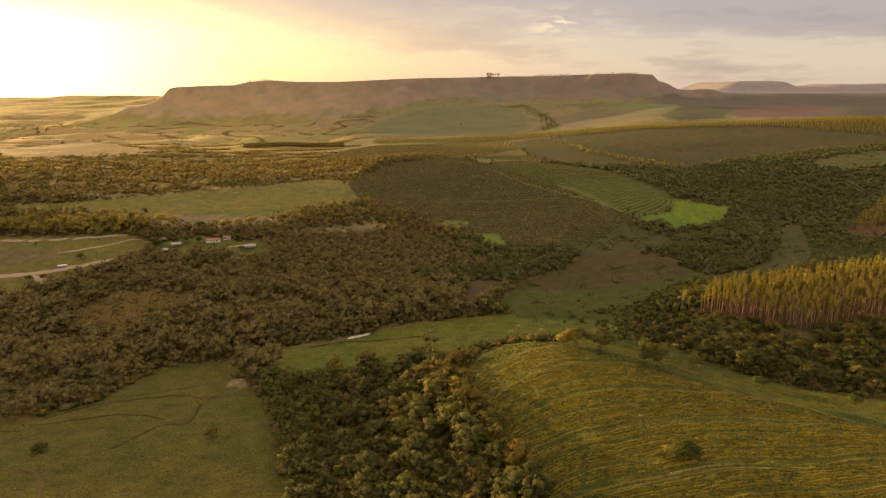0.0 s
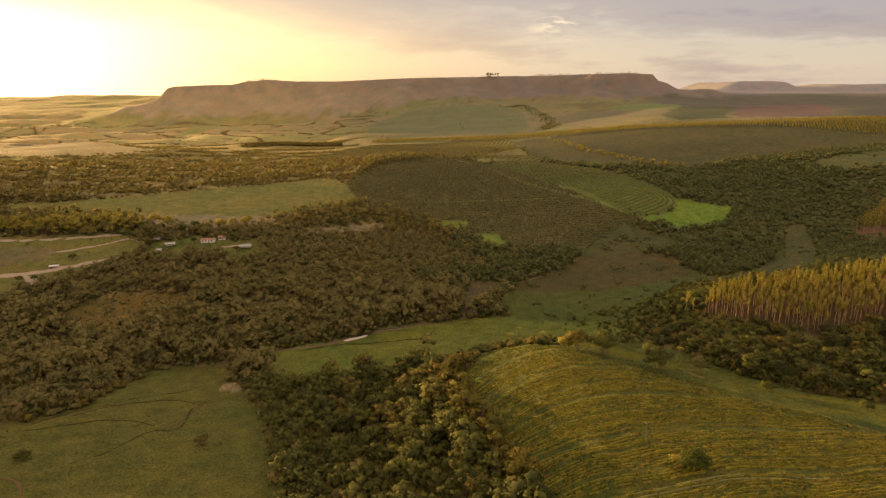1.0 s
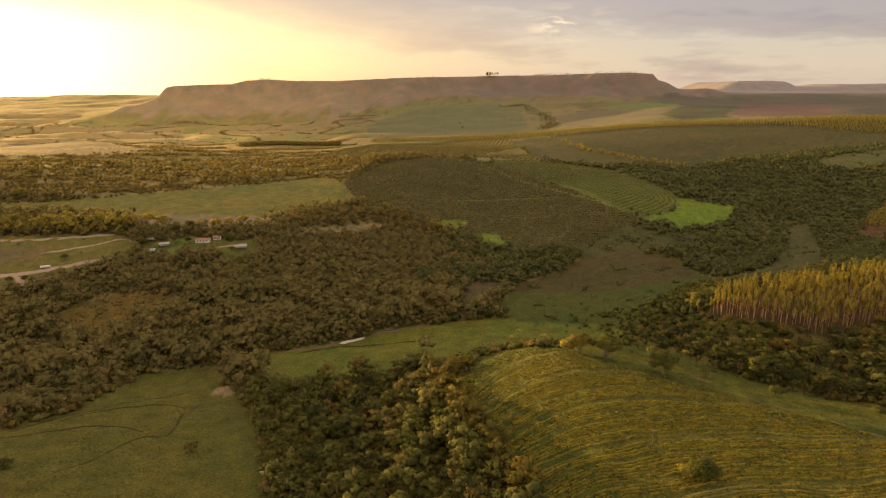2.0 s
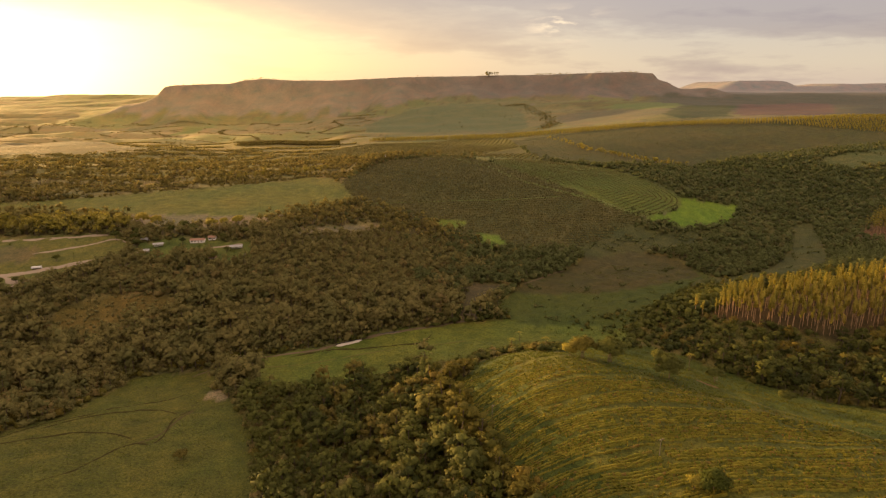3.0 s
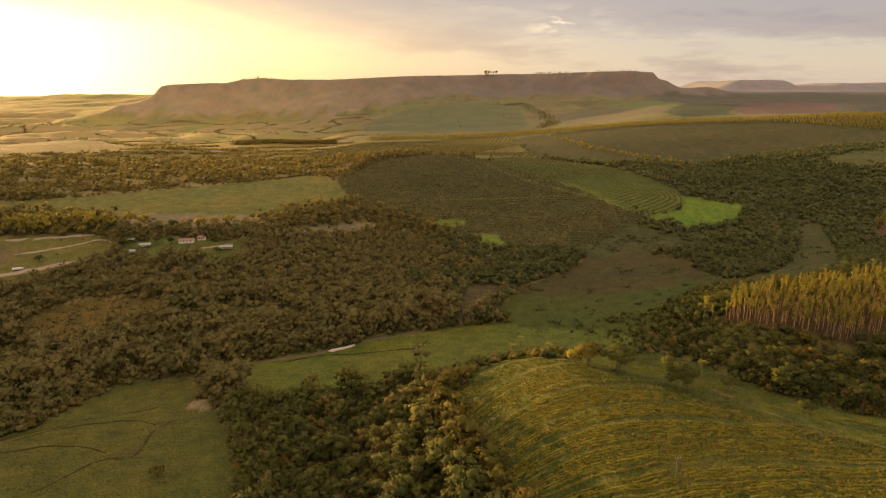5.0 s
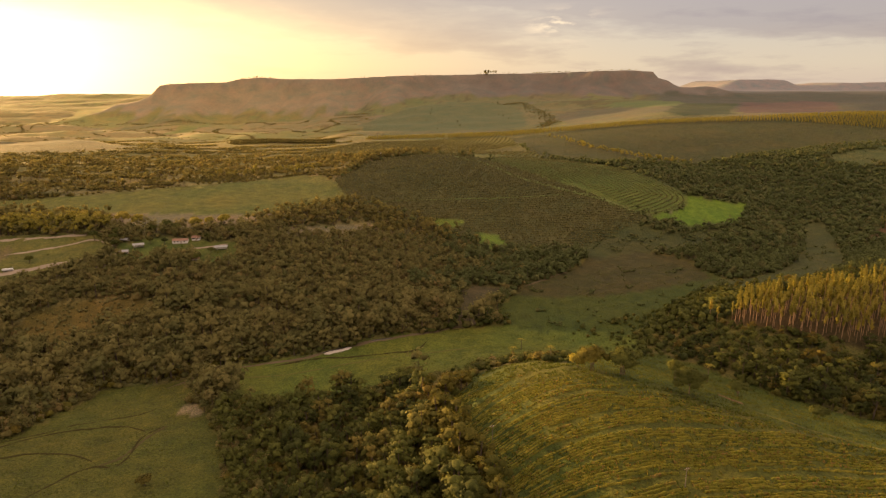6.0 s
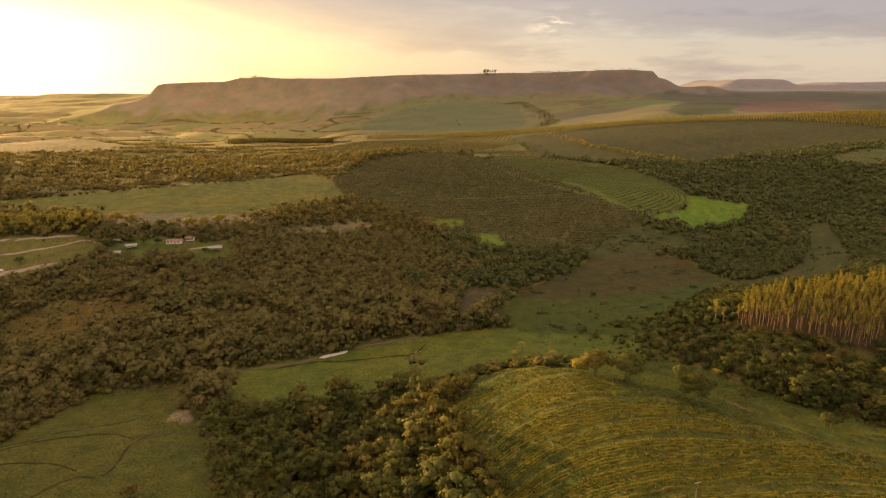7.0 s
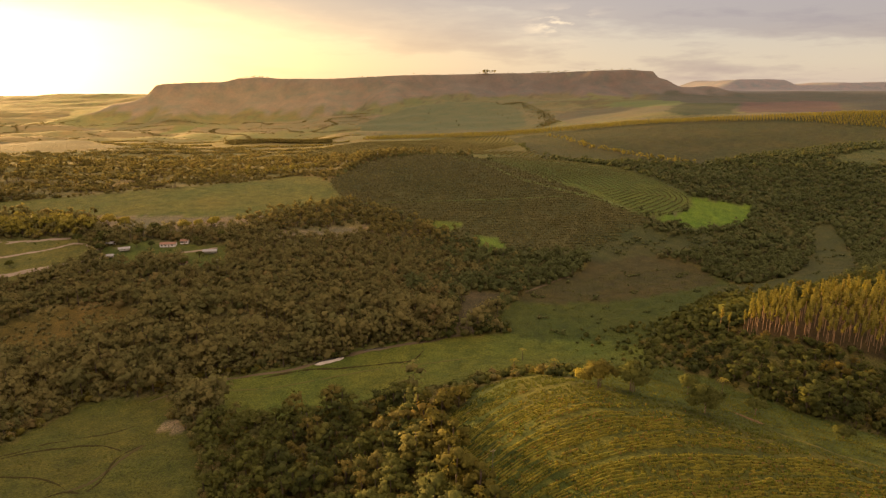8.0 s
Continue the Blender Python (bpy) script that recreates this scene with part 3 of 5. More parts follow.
def leafy(rng, blobs, per_blob, size, core=0.72, coarse=False):
    """Clumps of foliage: an uneven heart with a coat of leaf sprays standing off it. blobs: centre and radii."""
    vs, ts, ns, n = [], [], [], 0
    heart, faces = (OCT_V, OCT_T) if coarse else (ICO_V, ICO_T)
    middle = np.mean([b[0] for b in blobs], 0)
    for c, r in blobs:
        c, r = np.array(c, float), np.array(r, float)
        round_v = heart @ turned(rng).T
        vs.append(round_v * (core * rng.uniform(0.65, 1.2, (len(heart), 1))) * r + c)
        ts.append(faces + n)
        lean = vs[-1] - middle
        ns.append(round_v * 0.4 + lean / (np.linalg.norm(lean, axis=1)[:, None] + 0.3) * 0.6 + np.array((0, 0, 0.3)))
        n += len(heart)
        for _ in range(per_blob):
            d = rng.normal(size=3)
            d[2] = abs(d[2]) * 1.1 - 0.35
            d /= np.linalg.norm(d)
            at = c + d * r * rng.uniform(0.72, 1.22)
            out = d + rng.normal(size=3) * 0.28 + np.array((0, 0, 0.35))
            out /= np.linalg.norm(out)
            side = np.cross(out, rng.normal(size=3))
            side /= np.linalg.norm(side) + 1e-9
            other = np.cross(out, side)
            s = size * rng.uniform(0.6, 1.4)
            bend = out * s * 0.25
            vs.append(np.array([at - side * s, at - other * s * 0.7 + bend, at + side * s * 0.9, at + other * s * 0.8 + bend]))
            ts.append(np.array([(0, 1, 2), (0, 2, 3)]) + n)
            soft = d * 0.4 + rng.normal(size=3) * 0.15 + np.array((0, 0, 0.45)) + (at - middle) / (np.linalg.norm(at - middle) + 0.3) * 0.6
            ns.append(np.tile(soft, (4, 1)))
            n += 4
    ns = np.concatenate(ns)
    return np.concatenate(vs), np.concatenate(ts), ns / (np.linalg.norm(ns, axis=1)[:, None] + 1e-6)


def tube(path, radii, sides=5):
    """A tapered limb along a path."""
    path = np.array(path, float)
    vs, ts = [], []
    for k, (p, r) in enumerate(zip(path, radii)):
        d = path[min(k + 1, len(path) - 1)] - path[max(k - 1, 0)]
        d /= np.linalg.norm(d)
        a = np.cross(d, (0.31, 0.95, 0.05))
        a /= np.linalg.norm(a)
        b = np.cross(d, a)
        w = np.arange(sides) * 2 * math.pi / sides
        vs.append(p + r * (np.cos(w)[:, None] * a + np.sin(w)[:, None] * b))
        if k:
            i, j = np.arange(sides) + (k - 1) * sides, (np.arange(sides) + 1) % sides + (k - 1) * sides
            ts += [np.stack([i, j, j + sides], 1), np.stack([i, j + sides, i + sides], 1)]
    return np.concatenate(vs), np.concatenate(ts)


def joined(pieces):
    vs, ts, ns, n = [], [], [], 0
    for v, t, *w in pieces:
        vs.append(v)
        ts.append(t + n)
        ns.append(w[0] if w else np.zeros_like(v))
        n += len(v)
    return np.concatenate(vs), np.concatenate(ts), np.concatenate(ns)


def broadleaf(rng, detail):
    """A spreading tree about 9 m high: trunk and limbs, crown. detail 2: near, 1: half way, 0: far off."""
    high, wide = rng.uniform(7.5, 10.5), rng.uniform(3.3, 4.6)
    count, leaves, size = ((10, 16, 0.33), (6, 11, 0.46), (4, 3, 0.85))[2 - detail]
    blobs, limbs = [], []
    fork = np.array((rng.uniform(-0.3, 0.3), rng.uniform(-0.3, 0.3), high * 0.38))
    for k in range(count):
        a = k * 2.4 + rng.uniform(-0.5, 0.5)
        out = wide * (0.56 if k else 0.10) * rng.uniform(0.6, 1.15) * (1 if detail else 0.7)
        r = wide * rng.uniform(0.34, 0.56) * (0.74, 1.0, 1.15)[2 - detail]
        z = high * (rng.uniform(0.36, 0.80) if k else 0.84)
        c = np.array((math.cos(a) * out, math.sin(a) * out, z))
        blobs.append((c, (r, r, r * rng.uniform(0.7, 0.95))))
        if detail == 2 and k < 2:
            limbs.append(tube([fork, (fork + c) / 2 + (0, 0, 0.3), c], [0.13, 0.09, 0.04], 4))
    wood = [tube([(0, 0, -0.6), (0.1, 0.05, high * 0.2), fork, (0, 0, high * 0.75)], [0.30, 0.22, 0.17, 0.06], 5)] if detail == 2 else [tube([(0, 0, -0.6), (0, 0, high * 0.6)], [0.25, 0.12], 3)]
    return joined(wood + limbs), leafy(rng, blobs, leaves, size, coarse=detail < 2)


def gum(rng, detail):
    """A tall slim plantation gum, 15 to 19 m: a bare pole with a narrow crown."""
    high = rng.uniform(15.5, 19.0)
    lean = rng.uniform(-0.4, 0.4, 2)
    blobs = []
    levels = 6 if detail else 3
    for k in range(levels):
        u = k / (levels - 1)
        z = high * (0.57 + 0.38 * u)
        r = (1.36 - 1.15 * abs(u - 0.42)) * rng.uniform(0.85, 1.12)
        blobs.append(((lean[0] * u + rng.uniform(-0.35, 0.35), lean[1] * u + rng.uniform(-0.35, 0.35), z), (r, r, r * 1.1)))
    wood = tube([(0, 0, -0.6), (lean[0] * 0.3, lean[1] * 0.3, high * 0.4), (lean[0], lean[1], high * 0.92)], [0.15, 0.11, 0.03], 5 if detail else 3)
    return wood, leafy(rng, blobs, 11 if detail else 5, 0.36 if detail else 0.7, 0.72 if detail else 0.62, not detail)


def young_gum(rng):
    """A young plantation tree seen from far off: a narrow leafy spire."""
    high = rng.uniform(5.5, 7.5)
    blobs = [((0, 0, high * 0.40), (1.0, 1.0, high * 0.32)), ((0, 0, high * 0.78), (0.6, 0.6, high * 0.24))]
    crown = joined([leafy(rng, blobs[:1], 2, 0.9, 0.95, True), leafy(rng, blobs[1:], 0, 0.6, 0.95, True)])
    return tube([(0, 0, -0.5), (0, 0, high * 0.5)], [0.09, 0.06], 3), crown


def bush(rng, wide=1.15, high=1.8, leaves=4, leaf=0.55):
    blobs = [((rng.uniform(-0.2, 0.2), 0, high * 0.5), (wide, wide, high * 0.52))]
    return tube([(0, 0, -0.3), (0, 0, high * 0.4)], [0.06, 0.04], 3), leafy(rng, blobs, leaves, leaf, 0.95, leaves < 6)


def tuft(rng, blades=2, high=0.5, wide=0.5):
    """A tussock: bent blades round a root."""
    vs, ts = [], []
    for k in range(blades):
        a = rng.uniform(0, 6.28)
        d, s = np.array((math.cos(a), math.sin(a), 0)), np.array((-math.sin(a), math.cos(a), 0))
        h, w = high * rng.uniform(0.6, 1.2), wide * rng.uniform(0.6, 1.2)
        vs.append(np.array([-s * w * 0.5 - (0, 0, 0.1), s * w * 0.5 - (0, 0, 0.1), s * w * 0.35 + d * h * 0.5 + (0, 0, h), -s * w * 0.35 + d * h * 0.5 + (0, 0, h)]))
        ts.append(np.array([(0, 1, 2), (0, 2, 3)]) + 4 * k)
    v, t = np.concatenate(vs), np.concatenate(ts)
    return (np.zeros((0, 3)), np.zeros((0, 3), int)), (v, t)


def thicket(name, kinds, x, y, size, mats, label, category, tint=None):
    """All plants of one stand joined in one mesh. kinds: (wood, crown) patterns, taken in turn."""
    x, y, size = np.asarray(x, float), np.asarray(y, float), np.broadcast_to(np.asarray(size, float), np.shape(x))
    z = land(x, y)
    pick = RNG.integers(0, len(kinds), len(x))
    angle = RNG.uniform(0, 6.28, len(x))
    tint = RNG.uniform(0, 1, len(x)) if tint is None else tint
    vs, ts, ss, us, ws, n = [], [], [], [], [], 0
    for k, (wood, crown) in enumerate(kinds):
        v, t, w = joined([wood, crown])
        slot = np.concatenate([np.zeros(len(wood[1]), int), np.ones(len(crown[1]), int)])
        who = np.nonzero(pick == k)[0]
        if not len(who):
            continue
        c, s = np.cos(angle[who]) * size[who], np.sin(angle[who]) * size[who]
        out = np.empty((len(who), len(v), 3), np.float32)
        out[..., 0] = c[:, None] * v[None, :, 0] - s[:, None] * v[None, :, 1] + x[who][:, None]
        out[..., 1] = s[:, None] * v[None, :, 0] + c[:, None] * v[None, :, 1] + y[who][:, None]
        out[..., 2] = size[who][:, None] * v[None, :, 2] + z[who][:, None]
        vs.append(out.reshape(-1, 3))
        ca, sa = np.cos(angle[who])[:, None], np.sin(angle[who])[:, None]
        ws.append(np.stack([ca * w[None, :, 0] - sa * w[None, :, 1], sa * w[None, :, 0] + ca * w[None, :, 1], np.broadcast_to(w[None, :, 2], (len(who), len(v)))], -1).reshape(-1, 3))
        ts.append((t[None] + (np.arange(len(who)) * len(v))[:, None, None] + n).reshape(-1, 3))
        ss.append(np.tile(slot, len(who)))
        us.append(np.repeat(tint[who], len(v)))
        n += len(who) * len(v)
    if not vs:
        return None
    ob = link_mesh(name, np.concatenate(vs), np.concatenate(ts), mats, np.concatenate(ss), np.concatenate(us), normals=np.concatenate(ws))
    return tagged(ob, label, category, kind="stuff")


def grown_tint(x, y):
    """Plants of a kind stand together: their tints change slowly over the ground."""
    return np.clip(0.26 + 0.30 * waves(x, y, 75, 44) + 0.14 * waves(x, y, 19, 45) + RNG.normal(0, 0.13, len(x)), 0, 0.7) + np.where(RNG.uniform(0, 1, len(x)) < 0.05, 0.25, 0)


def sown(x0, x1, y0, y1, gap, jitter=0.45):
    """Points about gap metres apart, unevenly."""
    gx, gy = np.meshgrid(np.arange(x0, x1, gap), np.arange(y0, y1, gap))
    gx = gx + (np.arange(gx.shape[0]) % 2)[:, None] * gap / 2
    return (gx + RNG.uniform(-jitter, jitter, gx.shape) * gap).ravel(), (gy + RNG.uniform(-jitter, jitter, gy.shape) * gap).ravel()


OPEN = [n for n in FIELDS]


def clear_of_fields(x, y, but=()):
    free = np.ones(len(x), bool)
    for n in OPEN:
        if n not in but:
            free &= ~within(n, x, y)
    return free


def in_view(x, y, slack=60):
    """The stretch of the plan that the flight looks over."""
    return (y > 120) & (np.abs(x - 5) < 0.76 * y + slack)


TREES = [broadleaf(np.random.default_rng(i), 2) for i in range(7)]
TREES_MID = [broadleaf(np.random.default_rng(20 + i), 1) for i in range(6)]
TREES_FAR = [broadleaf(np.random.default_rng(40 + i), 0) for i in range(6)]
GUMS = [gum(np.random.default_rng(60 + i), 1) for i in range(5)]
GUMS_FAR = [gum(np.random.default_rng(70 + i), 0) for i in range(4)]
YOUNG = [young_gum(np.random.default_rng(80 + i)) for i in range(5)]
BUSHES = [bush(np.random.default_rng(90 + i)) for i in range(5)]
LOW_BUSHES = [bush(np.random.default_rng(95 + i), 1.75, 1.5) for i in range(5)]


def tree_things(name, patterns, places, mats, label, category, group):
    """Trees as things of their own: each an Empty with trunk and crown; the copies share their meshes."""
    first = {}
    for k, (x, y, s, a) in enumerate(places):
        kind = k % len(patterns)
        m = pose(x, y, float(land(np.array([x]), np.array([y]))[0]), 0, 0, a)
        if kind not in first:
            wood, crown = patterns[kind]
            root = new(name)
            link_mesh("trunk", wood[0], wood[1], [mats[0]], parent=root)
            link_mesh("crown", crown[0], crown[1], [mats[1]], tint=np.zeros(len(crown[0])), parent=root, normals=crown[2])
            tagged(root, label, category, group)
            root.scale = (s, s, s)
            root.matrix_basis = m @ Matrix.Diagonal((s, s, s, 1))
            first[kind] = root
        else:
            ob = copy_thing(first[kind], m)
            ob.matrix_basis = m @ Matrix.Diagonal((s, s, s, 1))


def plant_woods():
    x, y = sown(-420, 520, 130, 480, 4.8)
    keep = in_view(x, y, 25) & clear_of_fields(x, y) & ((y > 345) | (RNG.uniform(0, 1, len(x)) < 0.85))
    x, y = x[keep], y[keep]
    thin = (waves(x, y, 60, 13) > 0.8)
    keep = ~thin | (RNG.uniform(0, 1, len(x)) < 0.3)
    x, y = x[keep], y[keep]
    size = (0.5 + 0.95 * RNG.uniform(0, 1, len(x)) ** 1.7) * (1 + 0.24 * waves(x, y, 50, 14)) * np.where(y < 345, 1.12, 1.05)
    size = np.where((x > -6) & (x < 78) & (y > 316) & (y < 362), 0.0, size)
    rim = np.interp(y, [120, 190, 212, 236, 268, 300], [60, 42, 32, 24, 10, 5]) - x
    size = np.where((y < 318) & (x > -95) & (x < 60), np.where(rim < 17, np.maximum(size, 0.85) * 1.3, np.minimum(size, 1.3) * 1.1), size)
    size = np.where((x > 105) & (x < 190) & (y > 365) & (y < 450), size * 0.62, size)
    x, y, size, rim = (v[size > 0] for v in (x, y, size, rim))
    close = (x > -95) & (x < 50) & (y > 180) & (y < 318)
    order = np.nonzero(close)[0]
    order = order[np.argsort(rim[order] + 0.4 * (y[order] - 200))][:300]
    near = (y < 345)
    near[order] = False
    rest = (y >= 345)
    # trees on the rim get the yellow leaves, to look caught by the sun
    for golden, leaf, label in ((False, M_LEAF, "leafy broadleaf tree with a rounded dark green crown"), (True, M_LEAF_YELLOW_LIT, "broadleaf tree at the gully's rim, its crown coloured as sunlit")):
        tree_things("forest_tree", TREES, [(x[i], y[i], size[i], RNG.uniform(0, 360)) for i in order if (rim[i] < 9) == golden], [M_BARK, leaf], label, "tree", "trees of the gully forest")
    edge = near & (x < -105)
    near &= ~edge
    thicket("pasture_edge_forest", TREES_MID, x[edge], y[edge], size[edge], [M_BARK, M_LEAF_HAZY], "brownish green forest along the edge of the pasture", "forest", grown_tint(x[edge], y[edge]))
    shaded = near & (x < -62)
    near &= ~shaded
    thicket("gully_forest", TREES_MID, x[shaded], y[shaded], size[shaded], [M_BARK, M_LEAF], "dense dark green forest between pasture and gully", "forest", grown_tint(x[shaded], y[shaded]))
    thicket("gully_forest", TREES, x[near], y[near], size[near], [M_BARK, M_LEAF], "dense dark green broadleaf forest beside the hilltop field", "forest", grown_tint(x[near], y[near]))
    mixed = x + RNG.normal(0, 30, len(x)) + 30 * waves(x, y, 70, 29)
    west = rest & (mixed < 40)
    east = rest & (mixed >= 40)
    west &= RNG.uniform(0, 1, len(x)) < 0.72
    thicket("valley_forest", TREES_MID, x[west], y[west], size[west] * 1.42, [M_BARK, M_LEAF_HAZY], "dense brownish green broadleaf forest along the valley", "forest", grown_tint(x[west], y[west]))
    east &= RNG.uniform(0, 1, len(x)) < 0.66
    # more crowns eastward take the sunlit colour
    light = east & (RNG.uniform(0, 1, len(x)) < 0.06 + 0.32 * ramp(x, 150, 240))
    for who, leaf, label in ((east & ~light, M_LEAF, "dense dark green forest below the gum plantation"), (light, M_LEAF_YELLOW_LIT, "trees with crowns coloured as sunlit among the dark forest")):
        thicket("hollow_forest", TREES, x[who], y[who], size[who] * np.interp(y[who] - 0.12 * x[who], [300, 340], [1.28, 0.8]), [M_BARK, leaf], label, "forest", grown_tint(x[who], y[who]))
    x, y = sown(-600, 680, 480, 1010, 6.2)
    keep = in_view(x, y) & clear_of_fields(x, y)
    x, y = x[keep], y[keep]
    thin = waves(x, y, 90, 15) > 0.62
    glades = (x > 170) & (y > 600) & (waves(x, y, 95, 53) + 0.4 * waves(x, y, 33, 54) > 0.35)
    keep = (~thin | (RNG.uniform(0, 1, len(x)) < 0.45)) & (~glades | (RNG.uniform(0, 1, len(x)) < 0.22))
    x, y = x[keep], y[keep]
    size, near = RNG.uniform(0.72, 1.32, len(x)), y < 600
    east = x + RNG.normal(0, 30, len(x)) + 40 * waves(x, y, 80, 29) > 20
    open_scrub = (x < -110) & (y > 700)
    size = np.where(open_scrub & (RNG.uniform(0, 1, len(x)) < np.where(waves(x, y * 1.7, 75, 27) + 0.5 * waves(x, y, 31, 28) < 0.3, 0.90, 0.3)), 0.0, size)
    upper = (x > 150) & (y > 640)
    size = np.where(upper, np.where((waves(x, y, 120, 68) + 0.5 * waves(x, y, 45, 69) > 0.3) | (RNG.uniform(0, 1, len(x)) < 0.12), size * 0.85, 0.0), size)
    for name, who, kinds, leaf, label in (
            ("hillside_forest", near & ~east, TREES_MID, M_LEAF_HAZY, "olive brown woods on the slope round the farmstead"),
            ("east_hillside_forest", near & east, TREES_MID, M_LEAF_EAST, "dense green woods on the far side of the meadow"),
            ("upland_forest", ~near & ~east, TREES_FAR, M_LEAF_FAR, "golden olive scrub and woods round the green field"),
            ("east_upland_forest", ~near & east, TREES_FAR, M_LEAF_EAST, "dark green woods on the upper slope")):
        who = who & (size > 0)
        thicket(name, kinds, x[who], y[who], size[who], [M_BARK, leaf], label, "forest", grown_tint(x[who], y[who]))
    # saplings and bushes that fill the wood's gaps
    x, y = sown(-600, 680, 140, 1010, 4.7)
    keep = in_view(x, y, 0) & clear_of_fields(x, y) & ((y < 560) | (RNG.uniform(0, 1, len(x)) < 0.5)) & ~((x < -110) & (y > 700))
    x, y = x[keep], y[keep]
    east = x + RNG.normal(0, 30, len(x)) + 30 * waves(x, y, 70, 29) > 30
    keep = (x < 125) | (y > 375) | (RNG.uniform(0, 1, len(x)) < 0.45)
    x, y, east = x[keep], y[keep], east[keep]
    leafy_bushes = [bush(np.random.default_rng(160 + i), 1.15, 2.0, 30, 0.36) for i in range(5)]
    fresh = ~east & (y < 400) & (waves(x, y, 40, 88) + RNG.normal(0, 0.6, len(x)) > 0.1)
    for who, leaf, what in ((~east & ~fresh, M_LEAF_HAZY, "brownish"), (fresh, M_LEAF_YELLOW_LIT, "yellowish green"), (east & (y < 480), M_LEAF, "dark green"), (east & (y >= 480), M_LEAF_EAST, "green")):
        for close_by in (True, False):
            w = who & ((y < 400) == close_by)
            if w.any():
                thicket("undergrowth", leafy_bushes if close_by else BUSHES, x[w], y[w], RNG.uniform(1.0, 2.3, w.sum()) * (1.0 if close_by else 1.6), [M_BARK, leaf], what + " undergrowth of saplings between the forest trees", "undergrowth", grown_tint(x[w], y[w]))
    # bushes and grass on the high ground to the east
    x, y = sown(90, 800, 590, 1020, 4.4)
    keep = in_view(x, y, 20) & clear_of_fields(x, y, ("hill_pasture", "east_grass")) & (waves(x, y, 70, 71) + 0.6 * waves(x, y, 23, 72) + RNG.normal(0, 0.3, len(x)) > np.where(within("hill_pasture", x, y), 0.75, np.where(within("east_grass", x, y), 0.25, 0.05)))
    x, y = x[keep], y[keep]
    thicket("upland_scrub", LOW_BUSHES, x, y, RNG.uniform(0.6, 1.5, len(x)) * (1 + 0.35 * waves(x, y, 60, 73)), [M_BARK, M_LEAF_EAST], "soft green scrub spread over the high eastern slope", "scrub", grown_tint(x, y))
    # the golden scrub that covers the rolling land beyond the green field
    x, y = sown(-980, -100, 690, 1260, 4.4)
    keep = in_view(x, y, 20) & clear_of_fields(x, y) & (waves(x, y * 1.6, 130, 64) + 0.5 * waves(x, y, 41, 65) + RNG.normal(0, 0.2, len(x)) > 0.05)
    x, y = x[keep], y[keep]
    thicket("golden_scrub", LOW_BUSHES, x, y, RNG.uniform(0.7, 1.5, len(x)) * (1 + 0.55 * waves(x, y, 85, 66)) * 1.4, [M_BARK, M_LEAF_FAR], "golden olive scrub covering the rolling land", "scrub", grown_tint(x, y))
    x, y = sown(-1000, 1000, 1010, 1700, 6.4)
    scrub = scrubland(x, y)
    keep = in_view(x, y) & clear_of_fields(x, y) & scrub & ((x > 150) | (y > 1255) & (x < -100))
    ridge = (x > -200) & (y > 1525 - 0.262 * (x + 160) - 190)
    x, y = x[keep & ~ridge], y[keep & ~ridge]
    for who, leaf, label in ((x < 150, M_LEAF_FAR, "golden woods scattered over the rolling land"), (x >= 150, M_LEAF_EAST, "green scrub on the high slope below the ridge")):
        thicket("distant_woods", BUSHES, x[who], y[who], RNG.uniform(1.2, 2.6, who.sum()), [M_BARK, leaf], label, "forest", grown_tint(x[who], y[who]))
    # copses and tree belts at the foot of the table mountain
    x, y = sown(-2000, 1200, 1650, 2600, 7.0, 0.6)
    keep = belts(x, y) & (np.abs(x) < 0.78 * y) & clear_of_fields(x, y) & (x < -250)
    x, y = x[keep], y[keep]
    thicket("mesa_foot_woods", LOW_BUSHES, x, y, RNG.uniform(1.0, 2.1, len(x)), [M_BARK, M_LEAF_FAR], "small copses and hedgerows at the mountain's foot", "forest")


plant_woods()


def plant_gums():
    x, y = sown(165, 440, 365, 475, 4.35, 0.34)
    keep = within("gum", x, y, 1.5)
    x, y = x[keep], y[keep]
    size = RNG.uniform(0.82, 1.14, len(x))
    order = np.argsort(y - 0.1 * x)[:300]
    rest = np.ones(len(x), bool)
    rest[order] = False
    tree_things("gum_tree", GUMS, [(x[i], y[i], size[i], RNG.uniform(0, 360)) for i in order], [M_GUM_BARK, M_LEAF_GOLDEN_LIT], "tall slim plantation gum with a sunlit golden crown", "tree", "gums of the plantation")
    thicket("gum_plantation", GUMS, x[rest], y[rest], size[rest], [M_GUM_BARK, M_LEAF_GOLDEN_LIT], "golden sunlit block of tall slim plantation gums", "forest")
    # the young plantation along the ridge
    x, y = sown(-170, 1080, 1000, 1640, 5.9, 0.25)
    off = y - (1525 - 0.262 * (x + 160))
    keep = (off > np.interp(x, [-160, 150, 500, 650, 760, 900], [-42, -60, -45, -65, -150, -230])) & (off < 40)
    thicket("ridge_plantation", YOUNG, x[keep], y[keep], RNG.uniform(0.9, 1.15, keep.sum()), [M_GUM_BARK, M_LEAF_GOLDEN_LIT], "young gum plantation in golden light along the ridge", "forest")


plant_gums()


def plant_slope():
    """A few low bushes on the shaded slope below the ridge."""
    x, y = sown(140, 870, 930, 1420, 9.0, 0.48)
    off = y - (1525 - 0.262 * (x + 160))
    keep = within("slope", x, y) & (off < -60) & (waves(x, y, 90, 67) + RNG.normal(0, 0.4, len(x)) > 0.15)
    thicket("slope_bushes", BUSHES, x[keep], y[keep], RNG.uniform(0.4, 0.9, keep.sum()), [M_BARK, M_LEAF_EAST], "low bushes dotted over the shaded slope", "scrub")


plant_slope()


